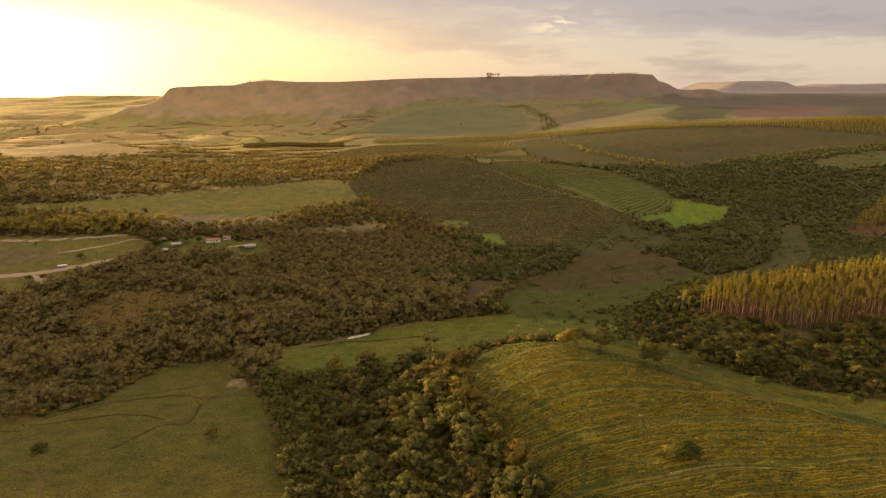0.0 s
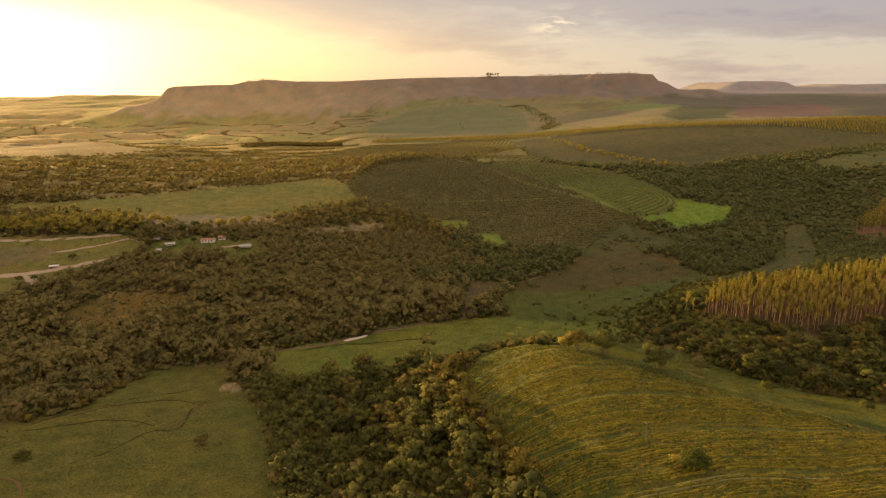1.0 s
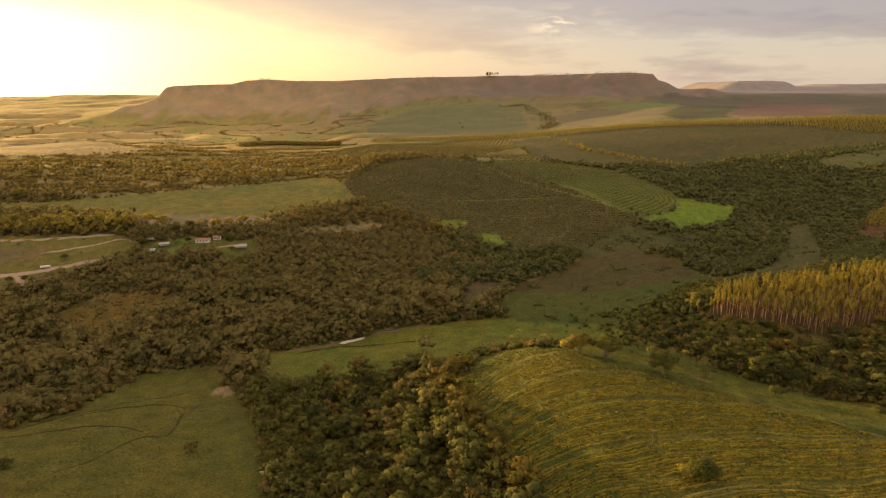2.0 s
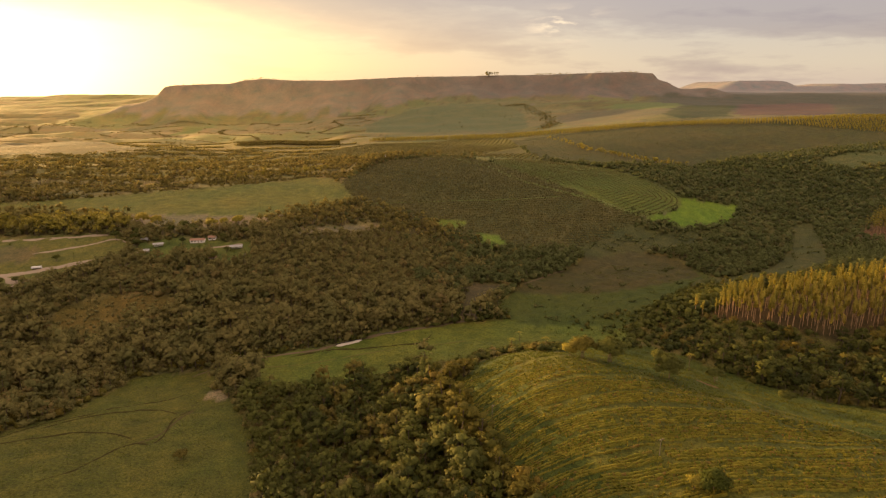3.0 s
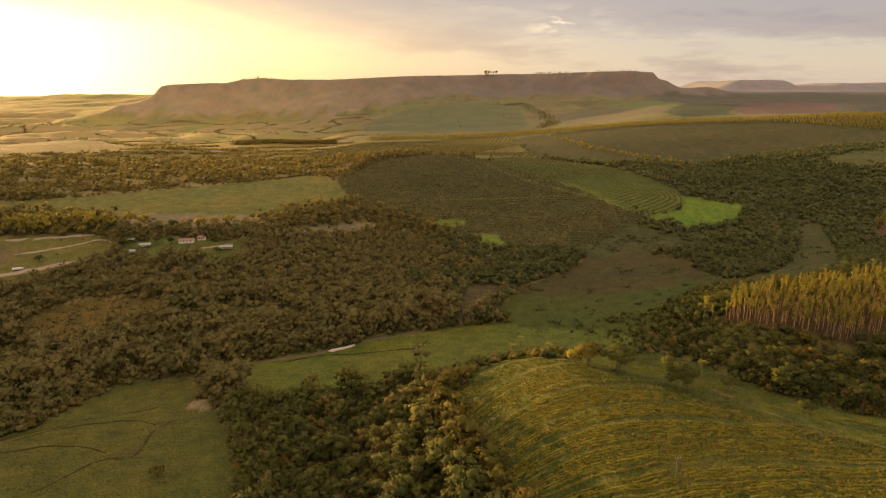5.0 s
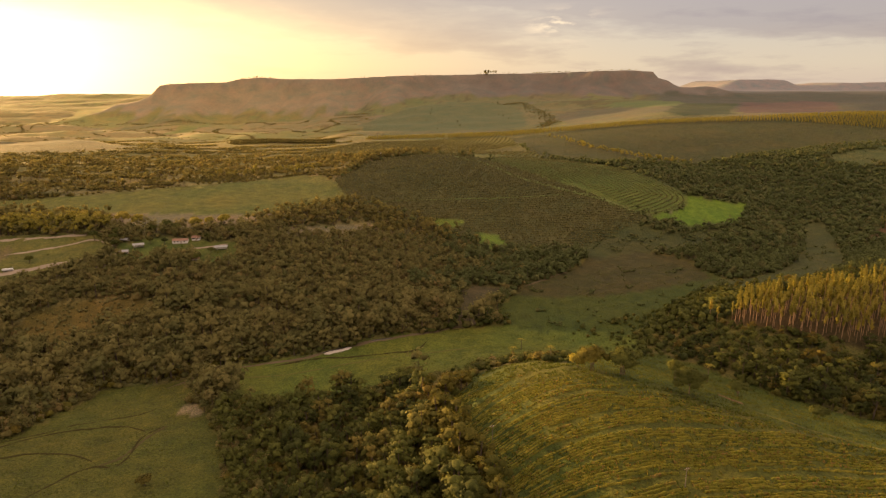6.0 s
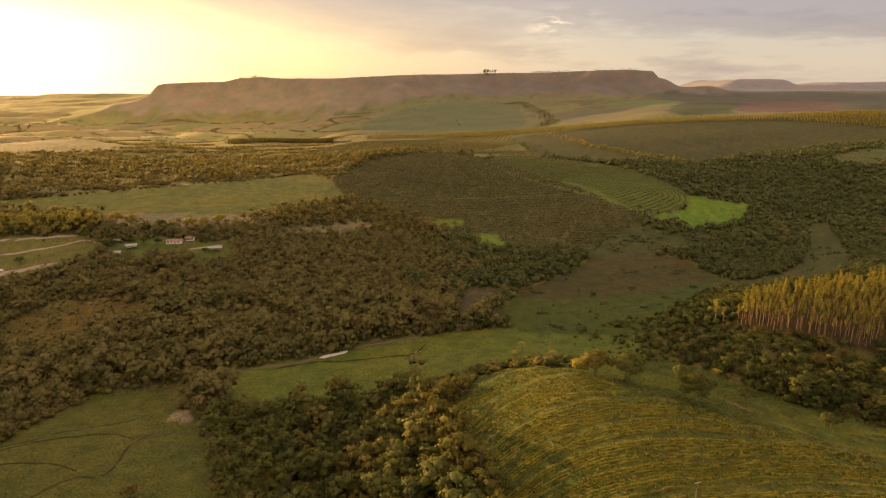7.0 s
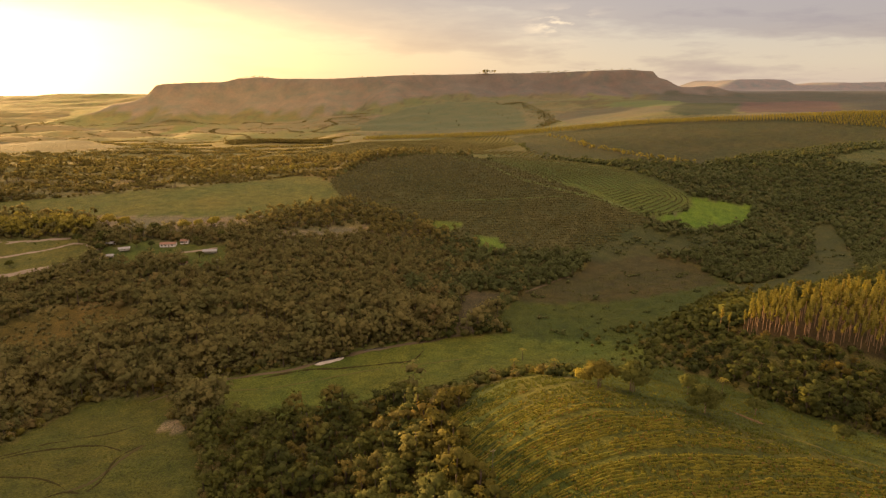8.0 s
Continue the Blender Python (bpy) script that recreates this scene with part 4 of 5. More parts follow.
def plant_rows():
    # dark coffee bushes in lines that follow the slope
    x, y = np.meshgrid(np.arange(-130, 240, 2.1), np.arange(585, 930, 5.4))
    y = y + 9 * np.sin(x / 70) + 0.12 * x
    y = y + 2.5 * waves(x, y, 60, 52)
    x, y = x.ravel() + RNG.uniform(-0.8, 0.8, x.size), y.ravel() + RNG.uniform(-0.9, 0.9, x.size)
    keep = within("coffee", x, y) & ~within("patch", x, y) & ~within("glade", x, y) & (RNG.uniform(0, 1, len(x)) > 0.06)
    thicket("coffee_bushes", BUSHES, x[keep], y[keep], RNG.uniform(0.65, 1.35, keep.sum()), [M_BARK, M_LEAF_COFFEE], "long dark rows of coffee bushes on the slope", "crop")
    # rows that follow the nose of the hill, one inside the other
    nose = np.array([(130, 975), (173, 943), (219, 904), (254, 856), (273, 798), (287, 754), (283, 733), (257, 710), (226, 690)], float)
    for _ in range(3):
        nose = np.concatenate([nose[:1], np.stack([0.75 * nose[:-1] + 0.25 * nose[1:], 0.25 * nose[:-1] + 0.75 * nose[1:]], 1).reshape(-1, 2), nose[-1:]])
    along = np.concatenate([[0], np.cumsum(np.hypot(*np.diff(nose, axis=0).T))])
    w = np.arange(0, along[-1], 2.0)
    base = np.stack([np.interp(w, along, nose[:, 0]), np.interp(w, along, nose[:, 1])], 1)
    lead = np.gradient(base, axis=0)
    lead /= np.hypot(lead[:, 0], lead[:, 1])[:, None]
    inward = np.stack([lead[:, 1], -lead[:, 0]], 1)
    xs, ys = [], []
    for k in range(31):
        row = base + inward * (3 + 6.0 * k)
        gap = np.min(np.hypot(row[:, None, 0] - base[None, ::3, 0], row[:, None, 1] - base[None, ::3, 1]), 1)
        row = row[gap > 3 + 6.0 * k - 1.2] + RNG.normal(0, 0.3, (np.sum(gap > 3 + 6.0 * k - 1.2), 2))
        xs.append(row[:, 0])
        ys.append(row[:, 1])
    x, y = np.concatenate(xs), np.concatenate(ys)
    keep = within("rows", x, y)
    thicket("young_orchard", BUSHES, x[keep], y[keep], RNG.uniform(0.6, 0.85, keep.sum()), [M_BARK, M_LEAF_COFFEE], "curving rows of small bushes on green grass", "crop")
    r, s = np.meshgrid(np.arange(0, 560, 9.0), np.arange(0, 520, 3.2))
    x, y = -340 + r + s * 0.30, 980 + s * 0.95
    x = x + 10 * np.sin(y / 60)
    x, y = x.ravel(), y.ravel()
    keep = within("vines", x, y) | within("upper", x, y)
    thicket("orchard_rows", BUSHES, x[keep], y[keep], RNG.uniform(1.1, 1.5, keep.sum()), [M_BARK, M_LEAF_COFFEE], "long sunlit orchard rows below the ridge", "crop")


plant_rows()


def crop_rows(tufts):
    """Ridges of crop that run along the brow of the hill and bend down at its end; every few rows a lane is left open."""
    vs, ts, us, n = [], [], [], 0
    tx, ty, tt = [], [], []
    for k in range(150):
        if k % 8 == 3 or k % 19 in (7, 8):
            continue
        x = np.arange(0, 330, 1.15)
        y = 128 + 1.45 * k - 0.009 * np.maximum(60 - x, 0) ** 2 - 0.0007 * (x - 95) ** 2 * (x > 95)
        slope = np.gradient(y, x)
        ox, oy = -slope / np.hypot(1, slope), 1 / np.hypot(1, slope)
        sway = 2.2 * waves(x, y, 80, 17) + 0.35 * waves(x, y, 23, 26) + RNG.normal(0, 0.06, len(x))
        x, y = x + ox * sway, y + oy * sway
        good = within("crop", x, y, 1.5) & in_view(x, y, 30) & (waves(x, y, 24, 18) + 0.6 * waves(x, y, 9, 46) + RNG.normal(0, 0.45, len(x)) > -0.85)
        if good.sum() < 4:
            continue
        vigour = 0.85 + 0.25 * waves(x, y, 38, 47) + 0.15 * math.sin(k * 12.9)
        high = np.clip(0.50 * vigour * RNG.uniform(0.3, 1.6, len(x)), 0.05, 1.2)
        high = high * (0.35 + 0.65 * ramp(x + 0.25 * (260 - y), 30, 85))
        wide = 0.60 * RNG.uniform(0.55, 1.35, len(x))
        shade = np.clip(0.24 + 0.17 * waves(x, y, 58, 23) + 0.08 * waves(x, y, 21, 48) + 0.12 * math.sin(k * 7.7) + RNG.normal(0, 0.12, len(x)), 0.0, 0.55) + np.where(waves(x, y * 1.6, 33, 49) + RNG.normal(0, 0.3, len(x)) > 0.45, 0.36, 0)
        ring = []
        for off, up in ((-1.0, -0.1), (-0.6, 0.75), (0.1, 1.0), (0.65, 0.7), (1.0, -0.1)):
            px_, py_ = x + ox * wide * off, y + oy * wide * off
            ring.append(np.stack([px_, py_, land(px_, py_) + np.where(up < 0, -0.1, high * up * RNG.uniform(0.8, 1.2, len(x)))], 1))
        v = np.stack(ring, 1)
        vs.append(v.reshape(-1, 3))
        us.append(np.repeat(shade, 5))
        ridge = good & (y + 0.55 * x + RNG.normal(0, 5, len(x)) < 322)
        i = np.nonzero(ridge[:-1] & ridge[1:])[0] * 5 + n
        for q in range(4):
            ts += [np.stack([i + q, i + q + 1, i + q + 6], 1), np.stack([i + q, i + q + 6, i + q + 5], 1)]
        n += len(x) * 5
        pick = good & (RNG.uniform(0, 1, len(x)) < 0.75)
        for _ in range(4):
            w = RNG.normal(0, 0.55, pick.sum())
            tx.append(x[pick] + ox[pick] * w + RNG.normal(0, 0.3, pick.sum()))
            ty.append(y[pick] + oy[pick] * w + RNG.normal(0, 0.3, pick.sum()))
            tt.append(np.clip(shade[pick] + RNG.normal(0, 0.10, pick.sum()), 0, 0.95))
    ob = link_mesh("crop_rows", np.concatenate(vs), np.concatenate(ts), [M_GRASS_GOLD], tint=np.concatenate(us))
    tagged(ob, "curving planted rows of green and golden crop on the hilltop", "crop", kind="stuff")
    x, y, shade = np.concatenate(tx), np.concatenate(ty), np.concatenate(tt)
    brow = np.maximum(y + 0.55 * x - 320, 36 - x + 0.25 * (y - 300)) + 8 * waves(x, y, 30, 77) + RNG.normal(0, 7, len(x)) > 0
    for who, leaf, label in ((~brow, M_GRASS_GOLD, "golden leaf tufts standing up from the crop rows"), (brow, M_GRASS_GREEN, "fresh green tufts along the hill's brow")):
        thicket("crop_tussocks", tufts, x[who], y[who], RNG.uniform(0.6, 1.35, who.sum()) * (1.0 if leaf is M_GRASS_GOLD else 0.8), [M_BARK, leaf], label, "grass", shade[who])


def plant_grass():
    tufts = [tuft(np.random.default_rng(100 + i)) for i in range(6)]
    crop_rows(tufts)
    x, y = RNG.uniform(-330, 260, 150000), RNG.uniform(150, 575, 150000)
    keep = (within("pasture", x, y) | within("strip", x, y) | within("verge", x, y) | within("meadow", x, y)) & in_view(x, y, 30) & (waves(x, y, 26, 19) + RNG.normal(0, 0.5, len(x)) > np.where(within("verge", x, y), -0.9, -0.3))
    u, v = RNG.uniform(-640, -90, 16000), RNG.uniform(610, 830, 16000)
    grown = within("greenfield", u, v)
    p, q = RNG.uniform(55, 345, 45000), RNG.uniform(200, 385, 45000)
    rank = within("verge", p, q) & in_view(p, q, 30) & (waves(p, q, 22, 50) + RNG.normal(0, 0.4, len(p)) > -0.2)
    thicket("verge_grass", tufts, p[rank], q[rank], RNG.uniform(0.4, 1.0, rank.sum()), [M_BARK, M_GRASS_GREEN], "rank grass on the verge below the field", "grass", np.clip(0.1 + 0.18 * waves(p[rank], q[rank], 31, 51), 0, 0.5))
    thicket("field_grass", tufts, u[grown], v[grown], RNG.uniform(0.4, 0.9, grown.sum()), [M_BARK, M_GRASS_GREEN], "grass of the wide green field catching low light", "grass")
    thicket("pasture_tussocks", tufts, x[keep], y[keep], RNG.uniform(0.35, 0.8, keep.sum()), [M_BARK, M_GRASS_GREEN], "green tussocks scattered over the pasture", "grass")


plant_grass()


# ---- things -------------------------------------------------------------
def height(x, y):
    return float(land(np.array([x]), np.array([y]))[0])


def part(name, bm, mat, parent, label=""):
    """Links a bmesh as one mesh under a thing or a part."""
    me = bpy.data.meshes.new(name)
    bm.to_mesh(me)
    bm.free()
    me.materials.append(mat)
    ob = new(name, me)
    ob.parent = parent
    return tagged(ob, label) if label else ob


def block(sx, sy, sz, at=(0, 0, 0), bevel=0.02, bm=None):
    """A box with softened edges that stands at a point."""
    bm = bm or bmesh.new()
    m = pose(at[0], at[1], at[2] + sz / 2) @ Matrix.Diagonal((sx, sy, sz, 1))
    made = bmesh.ops.create_cube(bm, size=1, matrix=m)["verts"]
    if bevel:
        edges = list({e for v in made for e in v.link_edges})
        bmesh.ops.bevel(bm, geom=edges, offset=bevel, segments=1, affect="EDGES")
    return bm


def rod(r0, r1, length, at=(0, 0, 0), turn=(0, 0, 0), sides=8, bm=None):
    """A tapered round bar that rises from a point."""
    bm = bm or bmesh.new()
    bmesh.ops.create_cone(bm, cap_ends=True, segments=sides, radius1=r0, radius2=r1, depth=length, matrix=pose(*at, *turn) @ pose(0, 0, length / 2))
    return bm


M_WALL = plain("whitewash", (0.45, 0.42, 0.37), (0.62, 0.60, 0.56), 1.5, 0.85, 0.01)
M_TILE = plain("roof_tile", (0.17, 0.092, 0.058), (0.26, 0.15, 0.098), 3.0, 0.85, 0.03, stretch=(4, 1, 1))
M_SHEET = plain("sheet_roof", (0.17, 0.168, 0.158), (0.29, 0.283, 0.268), 1.0, 0.55, 0.02, 0.0, (6, 0.5, 1), 0.35)
M_WOOD = plain("old_timber", (0.13, 0.09, 0.06), (0.24, 0.18, 0.12), 3.0, 0.9, 0.01, stretch=(1, 1, 0.2))
M_GLASS = plain("dark_pane", (0.02, 0.025, 0.03), (0.04, 0.045, 0.05), 1.0, 0.12, 0.0, gloss=0.6)
M_POLE = plain("concrete_pole", (0.11, 0.094, 0.074), (0.165, 0.142, 0.115), 3.0, 0.85, 0.01)
M_PAINT = plain("white_paint", (0.42, 0.42, 0.40), (0.58, 0.58, 0.56), 1.0, 0.4, 0.0, gloss=0.5)
M_RUBBER = plain("tyre_rubber", (0.02, 0.02, 0.02), (0.04, 0.04, 0.04), 4.0, 0.9, 0.01)
M_WATER = plain("stream_water", (0.030, 0.032, 0.022), (0.05, 0.05, 0.035), 0.5, 0.16, 0.03, gloss=0.4)
# pale colour that plays the glint on the stream
M_GLINT = plain("painted_glint", (0.30, 0.26, 0.21), (0.44, 0.40, 0.34), 0.8, 0.9, 0.05)
M_BANK = plain("stream_bank", (0.065, 0.050, 0.022), (0.115, 0.085, 0.045), 0.7, 0.95, 0.15)


def gable_roof(long, deep, rise, eave, thick=0.14, ridges=True):
    """Two roof slopes with thickness and courses of tile as raised ribs."""
    bm = bmesh.new()
    slope = math.atan2(rise, deep / 2)
    run = math.hypot(rise, deep / 2) + 0.45
    for side in (1, -1):
        m = Matrix.Translation((0, 0, eave + rise)) @ Euler((-side * slope, 0, 0)).to_matrix().to_4x4() @ Matrix.Translation((0, side * run / 2, 0))
        bmesh.ops.create_cube(bm, size=1, matrix=m @ Matrix.Diagonal((long + 0.9, run, thick, 1)))
        if ridges:
            n = int(long / 0.9)
            for k in range(n + 1):
                bmesh.ops.create_cube(bm, size=1, matrix=m @ Matrix.Translation((-long / 2 + long * k / n, 0, thick * 0.6)) @ Matrix.Diagonal((0.22, run, 0.08, 1)))
    bmesh.ops.create_cube(bm, size=1, matrix=Matrix.Translation((0, 0, eave + rise + thick * 0.6)) @ Matrix.Diagonal((long + 0.9, 0.4, 0.16, 1)))
    return bm


def farmhouse(x, y, turn, long, deep, label):
    root = new("farmhouse")
    root.matrix_basis = pose(x, y, height(x, y) - 0.15, 0, 0, turn)
    eave, rise = 2.6, 1.0
    bm = bmesh.new()
    for sx, sy, px, py in ((long, 0.22, 0, deep / 2), (0.22, deep - 0.44, long / 2 - 0.11, 0), (0.22, deep - 0.44, -long / 2 + 0.11, 0), (long, 0.22, 0, -deep / 2)):
        block(sx, sy, eave, (px, py, 0), 0.015, bm)
    part("wall", bm, M_WALL, root, "whitewashed plaster walls")
    bm = bmesh.new()
    for e in (-1, 1):
        px = e * (long / 2 - 0.11)
        v = [bm.verts.new((px + d, yy, zz)) for d in (-0.1, 0.1) for yy, zz in ((-deep / 2, eave), (deep / 2, eave), (0, eave + rise - 0.1))]
        bm.faces.new(v[:3][::-1]), bm.faces.new(v[3:])
        for i, j in ((0, 1), (1, 2), (2, 0)):
            bm.faces.new((v[i], v[j], v[3 + j], v[3 + i]))
    part("gable", bm, M_WALL, root)
    part("roof", gable_roof(long, deep, rise, eave), M_TILE, root, "weathered red clay tiles")
    for k, px in enumerate((-0.36, -0.14, 0.30)):
        w = part("window", block(1.3, 0.08, 1.15, (px * long, -deep / 2 - 0.12, 1.0), 0.01), M_WOOD, root)
        part("pane", block(1.1, 0.04, 0.95, (px * long, -deep / 2 - 0.165, 1.1), 0.0), M_GLASS, w)
    part("door", block(0.95, 0.08, 2.1, (0.08 * long, -deep / 2 - 0.12, 0.1), 0.01), M_WOOD, root)
    tagged(root, label, "house")
    return root


def open_shed(x, y, turn, long, deep, mat, label, eave=2.9):
    root = new("farm_shed")
    root.matrix_basis = pose(x, y, height(x, y) - 0.1, 0, 0, turn)
    part("roof", gable_roof(long, deep, 0.9, eave, 0.06), mat, root, "pale corrugated sheet roof")
    n = max(3, int(long / 4) + 1)
    for k in range(n):
        for side in (-1, 1):
            part("post", block(0.18, 0.18, eave, (-long / 2 + 0.2 + (long - 0.4) * k / (n - 1), side * (deep / 2 - 0.15), 0), 0.01), M_WOOD, root)
    part("wall", block(long - 0.8, 0.15, 1.3, (0, deep / 2 - 0.4, 0), 0.01), M_WALL, root)
    tagged(root, label, "shed")
    return root


farmhouse(-216, 557, 8, 12, 5.6, "white farmhouse with a red tiled roof among trees")
farmhouse(-205, 563, 8, 6, 5, "small whitewashed outbuilding with a red tiled roof")
open_shed(-246, 545, 24, 8, 4.4, M_SHEET, "long open shed with a pale sheet roof")
open_shed(-178, 545, 10, 10.0, 4.5, M_SHEET, "long open shed with a white sheet roof in a yard")
open_shed(-252, 533, 12, 6, 4, M_SHEET, "small shed with a pale sheet roof", 2.4)
open_shed(-192, 525, 20, 6, 4, M_TILE, "small low shed with a tiled roof", 2.3)
open_shed(-112, 872, 20, 10, 5, M_SHEET, "pale-roofed shed among hilltop trees")
open_shed(-262, 556, -10, 6, 5, M_SHEET, "small shed with a pale roof under trees", 2.4)


tree_things("gum_tree", GUMS, [(168, 404, 0.95, 40), (171, 400, 0.8, 190)], [M_GUM_BARK, M_LEAF_GOLDEN_LIT], "slim gum standing apart from the plantation", "tree", "gums of the plantation")


def lorry(x, y, turn):
    root = new("lorry")
    root.matrix_basis = pose(x, y, height(x, y), 0, 0, turn)
    part("cargo_box", block(5.6, 2.3, 1.2, (-0.9, 0, 0.8), 0.05), M_PAINT, root, "white cargo box")
    cab = part("cab", block(1.7, 2.1, 1.5, (2.85, 0, 0.5), 0.12), M_PAINT, root)
    part("windscreen", block(0.05, 1.8, 0.6, (3.71, 0, 1.35), 0.0), M_GLASS, cab)
    part("chassis", block(7.0, 0.9, 0.25, (0, 0, 0.62), 0.02), M_RUBBER, root)
    for px in (2.7, -1.2, -2.6):
        for side in (-1, 1):
            w = part("wheel", rod(0.48, 0.48, 0.28, (px, side * 0.95 + 0.14, 0.5), (90, 0, 0), 14), M_RUBBER, root)
            part("rim", rod(0.26, 0.24, 0.04, (px, side * 1.1 + (0.02 if side < 0 else 0.03), 0.5), (90, 0, 0), 10), M_POLE, w)
    return tagged(root, "white box lorry parked on a dirt road", "lorry")


lorry(-327, 503.5, 22)


def utility_pole(x, y, turn, high, label):
    root = new("utility_pole")
    root.matrix_basis = pose(x, y, height(x, y) - 0.4, 0, 0, turn)
    part("pole", rod(0.13, 0.08, high, sides=10), M_POLE, root)
    part("crossarm", block(2.2, 0.12, 0.14, (0, -0.15, high - 0.6), 0.01), M_WOOD, root)
    for px in (-1.0, -0.35, 0.35, 1.0):
        part("insulator", rod(0.06, 0.04, 0.22, (px, -0.15, high - 0.46), sides=6), M_PAINT, root)
    part("brace", rod(0.03, 0.03, 1.1, (0, -0.1, high - 1.4), (0, 40, 0), 5), M_POLE, root)
    return tagged(root, label, "pole", "power line poles")


utility_pole(23, 257, 20, 9.5, "pale power pole with a crossarm at the field edge")
utility_pole(79, 218, 20, 7.5, "pale power pole standing in the golden field")
utility_pole(-162, 517, -10, 10.5, "pale power pole with a crossarm above the forest")


def water_tower(x, y):
    root = new("water_tower")
    root.matrix_basis = pose(x, y, height(x, y) - 0.2)
    for a in range(4):
        part("leg", rod(0.12, 0.12, 5.6, (1.0 * math.cos(a * 1.571 + 0.78), 1.0 * math.sin(a * 1.571 + 0.78), 0), sides=6), M_PAINT, root)
    tank = part("tank", rod(1.2, 1.2, 4.6, (0, 0, 5.4), sides=20), M_PAINT, root, "white painted tank")
    part("lid", rod(1.25, 0.3, 0.6, (0, 0, 10.0), sides=20), M_PAINT, tank)
    return tagged(root, "slim white water tower on the hilltop", "tower")


water_tower(-78, 893)


def palm(x, y, high, label):
    rng = np.random.default_rng(int(x * 7 + y))
    root = new("palm_tree")
    root.matrix_basis = pose(x, y, height(x, y) - 0.3, 0, 0, rng.uniform(0, 360))
    v, t = tube([(0, 0, 0), (0.1, 0, high * 0.5), (0.25, 0.1, high)], [0.2, 0.14, 0.12], 7)
    link_mesh("trunk", v, t, [M_BARK], parent=root)
    for k in range(11):
        a, droop = k * 0.571 + rng.uniform(-0.15, 0.15), rng.uniform(0.1, 0.9)
        d, s = np.array((math.cos(a), math.sin(a), 0)), np.array((-math.sin(a), math.cos(a), 0))
        spine = [np.array((0.25, 0.1, high)) + d * r * 2.6 + np.array((0, 0, 0.9 * r - (1.3 + droop) * r * r)) for r in np.linspace(0, 1, 6)]
        vs, ts = [], []
        for i in range(5):
            for side in (-1, 1):
                for h in (0.0, 0.5):
                    p = spine[i] + (spine[i + 1] - spine[i]) * h
                    tip = p + s * side * 0.75 * (1 - abs(i - 2) * 0.2) + d * 0.3 - np.array((0, 0, 0.25))
                    n = len(vs)
                    vs += [p - d * 0.09, p + d * 0.12, tip]
                    ts.append((n, n + 1, n + 2))
        link_mesh("frond", np.array(vs), np.array(ts), [M_LEAF_GOLDEN_LIT], tint=np.full(len(vs), 0.4), smooth=False, parent=root)
    return tagged(root, label, "palm tree")


palm(57, 327, 7.5, "slim palm with orange-lit fronds beside the hedge")
palm(41, 346, 8.0, "slim palm rising above the hedge")
palm(132, 322, 10.0, "tall slim palm at the forest edge")
palm(52, 392, 7.0, "slim palm standing in the green strip")
for px, py, ph in ((22, 226, 10.5), (27, 215, 10), (34, 207, 9), (17, 241, 10), (11, 262, 10.5), (30, 196, 9)):
    palm(px, py, ph, "golden-lit palm at the edge of the gully forest")


def bare_trunk(x, y, high):
    root = new("dead_tree")
    root.matrix_basis = pose(x, y, height(x, y) - 0.3)
    v, t = tube([(0, 0, 0), (0.1, 0.1, high * 0.6), (0.0, 0.2, high)], [0.17, 0.12, 0.05], 6)
    link_mesh("trunk", v, t, [M_POLE], parent=root)
    for k in range(3):
        a = k * 2.2
        v, t = tube([(0, 0.1, high * (0.6 + 0.1 * k)), (math.cos(a) * 0.9, math.sin(a) * 0.9, high * (0.75 + 0.1 * k))], [0.06, 0.02], 4)
        link_mesh("branch", v, t, [M_POLE], parent=root)
    return tagged(root, "bare pale trunk of a dead tree by the field", "dead tree")


bare_trunk(141, 309, 7.0)


def field_tree(name, x, y, high, wide, seed, mat, label, stems=1, flat=0.8, leaves=85, size=0.40, low=0.3):
    """A tree that stands by itself: stems, limbs and a full crown of leaf clumps."""
    rng = np.random.default_rng(seed)
    root = new(name)
    root.matrix_basis = pose(x, y, height(x, y) - 0.1, 0, 0, rng.uniform(0, 360))
    blobs = []
    for k in range(11):
        a = k * 2.4
        out = wide * 0.5 * math.sqrt((k + 0.3) / 11) * rng.uniform(0.75, 1.0)
        r = wide * rng.uniform(0.17, 0.25)
        z = high * (low + (1 - low) * (0.55 + 0.30 * (1 - (out / (wide * 0.5)) ** 2)) * rng.uniform(0.75, 1.05))
        blobs.append((np.array((math.cos(a) * out, math.sin(a) * out, min(z, high - r * flat))), (r, r, r * flat)))
    for s in range(stems):
        b = rng.uniform(-0.12, 0.12, 2) * wide if stems > 1 else np.zeros(2)
        v, t = tube([(b[0], b[1], -0.3), (b[0] * 1.2, b[1] * 1.2, high * 0.25), (b[0] * 1.6, b[1] * 1.6, high * 0.7)], [0.22, 0.16, 0.05], 7)
        link_mesh("trunk", v, t, [M_BARK], parent=root)
    for c, r in blobs[1:6]:
        v, t = tube([(0, 0, high * 0.28), c * 0.55 + np.array((0, 0, high * 0.14)), c], [0.1, 0.07, 0.03], 5)
        link_mesh("limb", v, t, [M_BARK], parent=root)
    v, t, n = leafy(rng, blobs, leaves, size, 0.8)
    link_mesh("crown", v, t, [mat], tint=np.full(len(v), rng.uniform(0, 0.6)), parent=root, normals=n)
    return tagged(root, label, "tree")


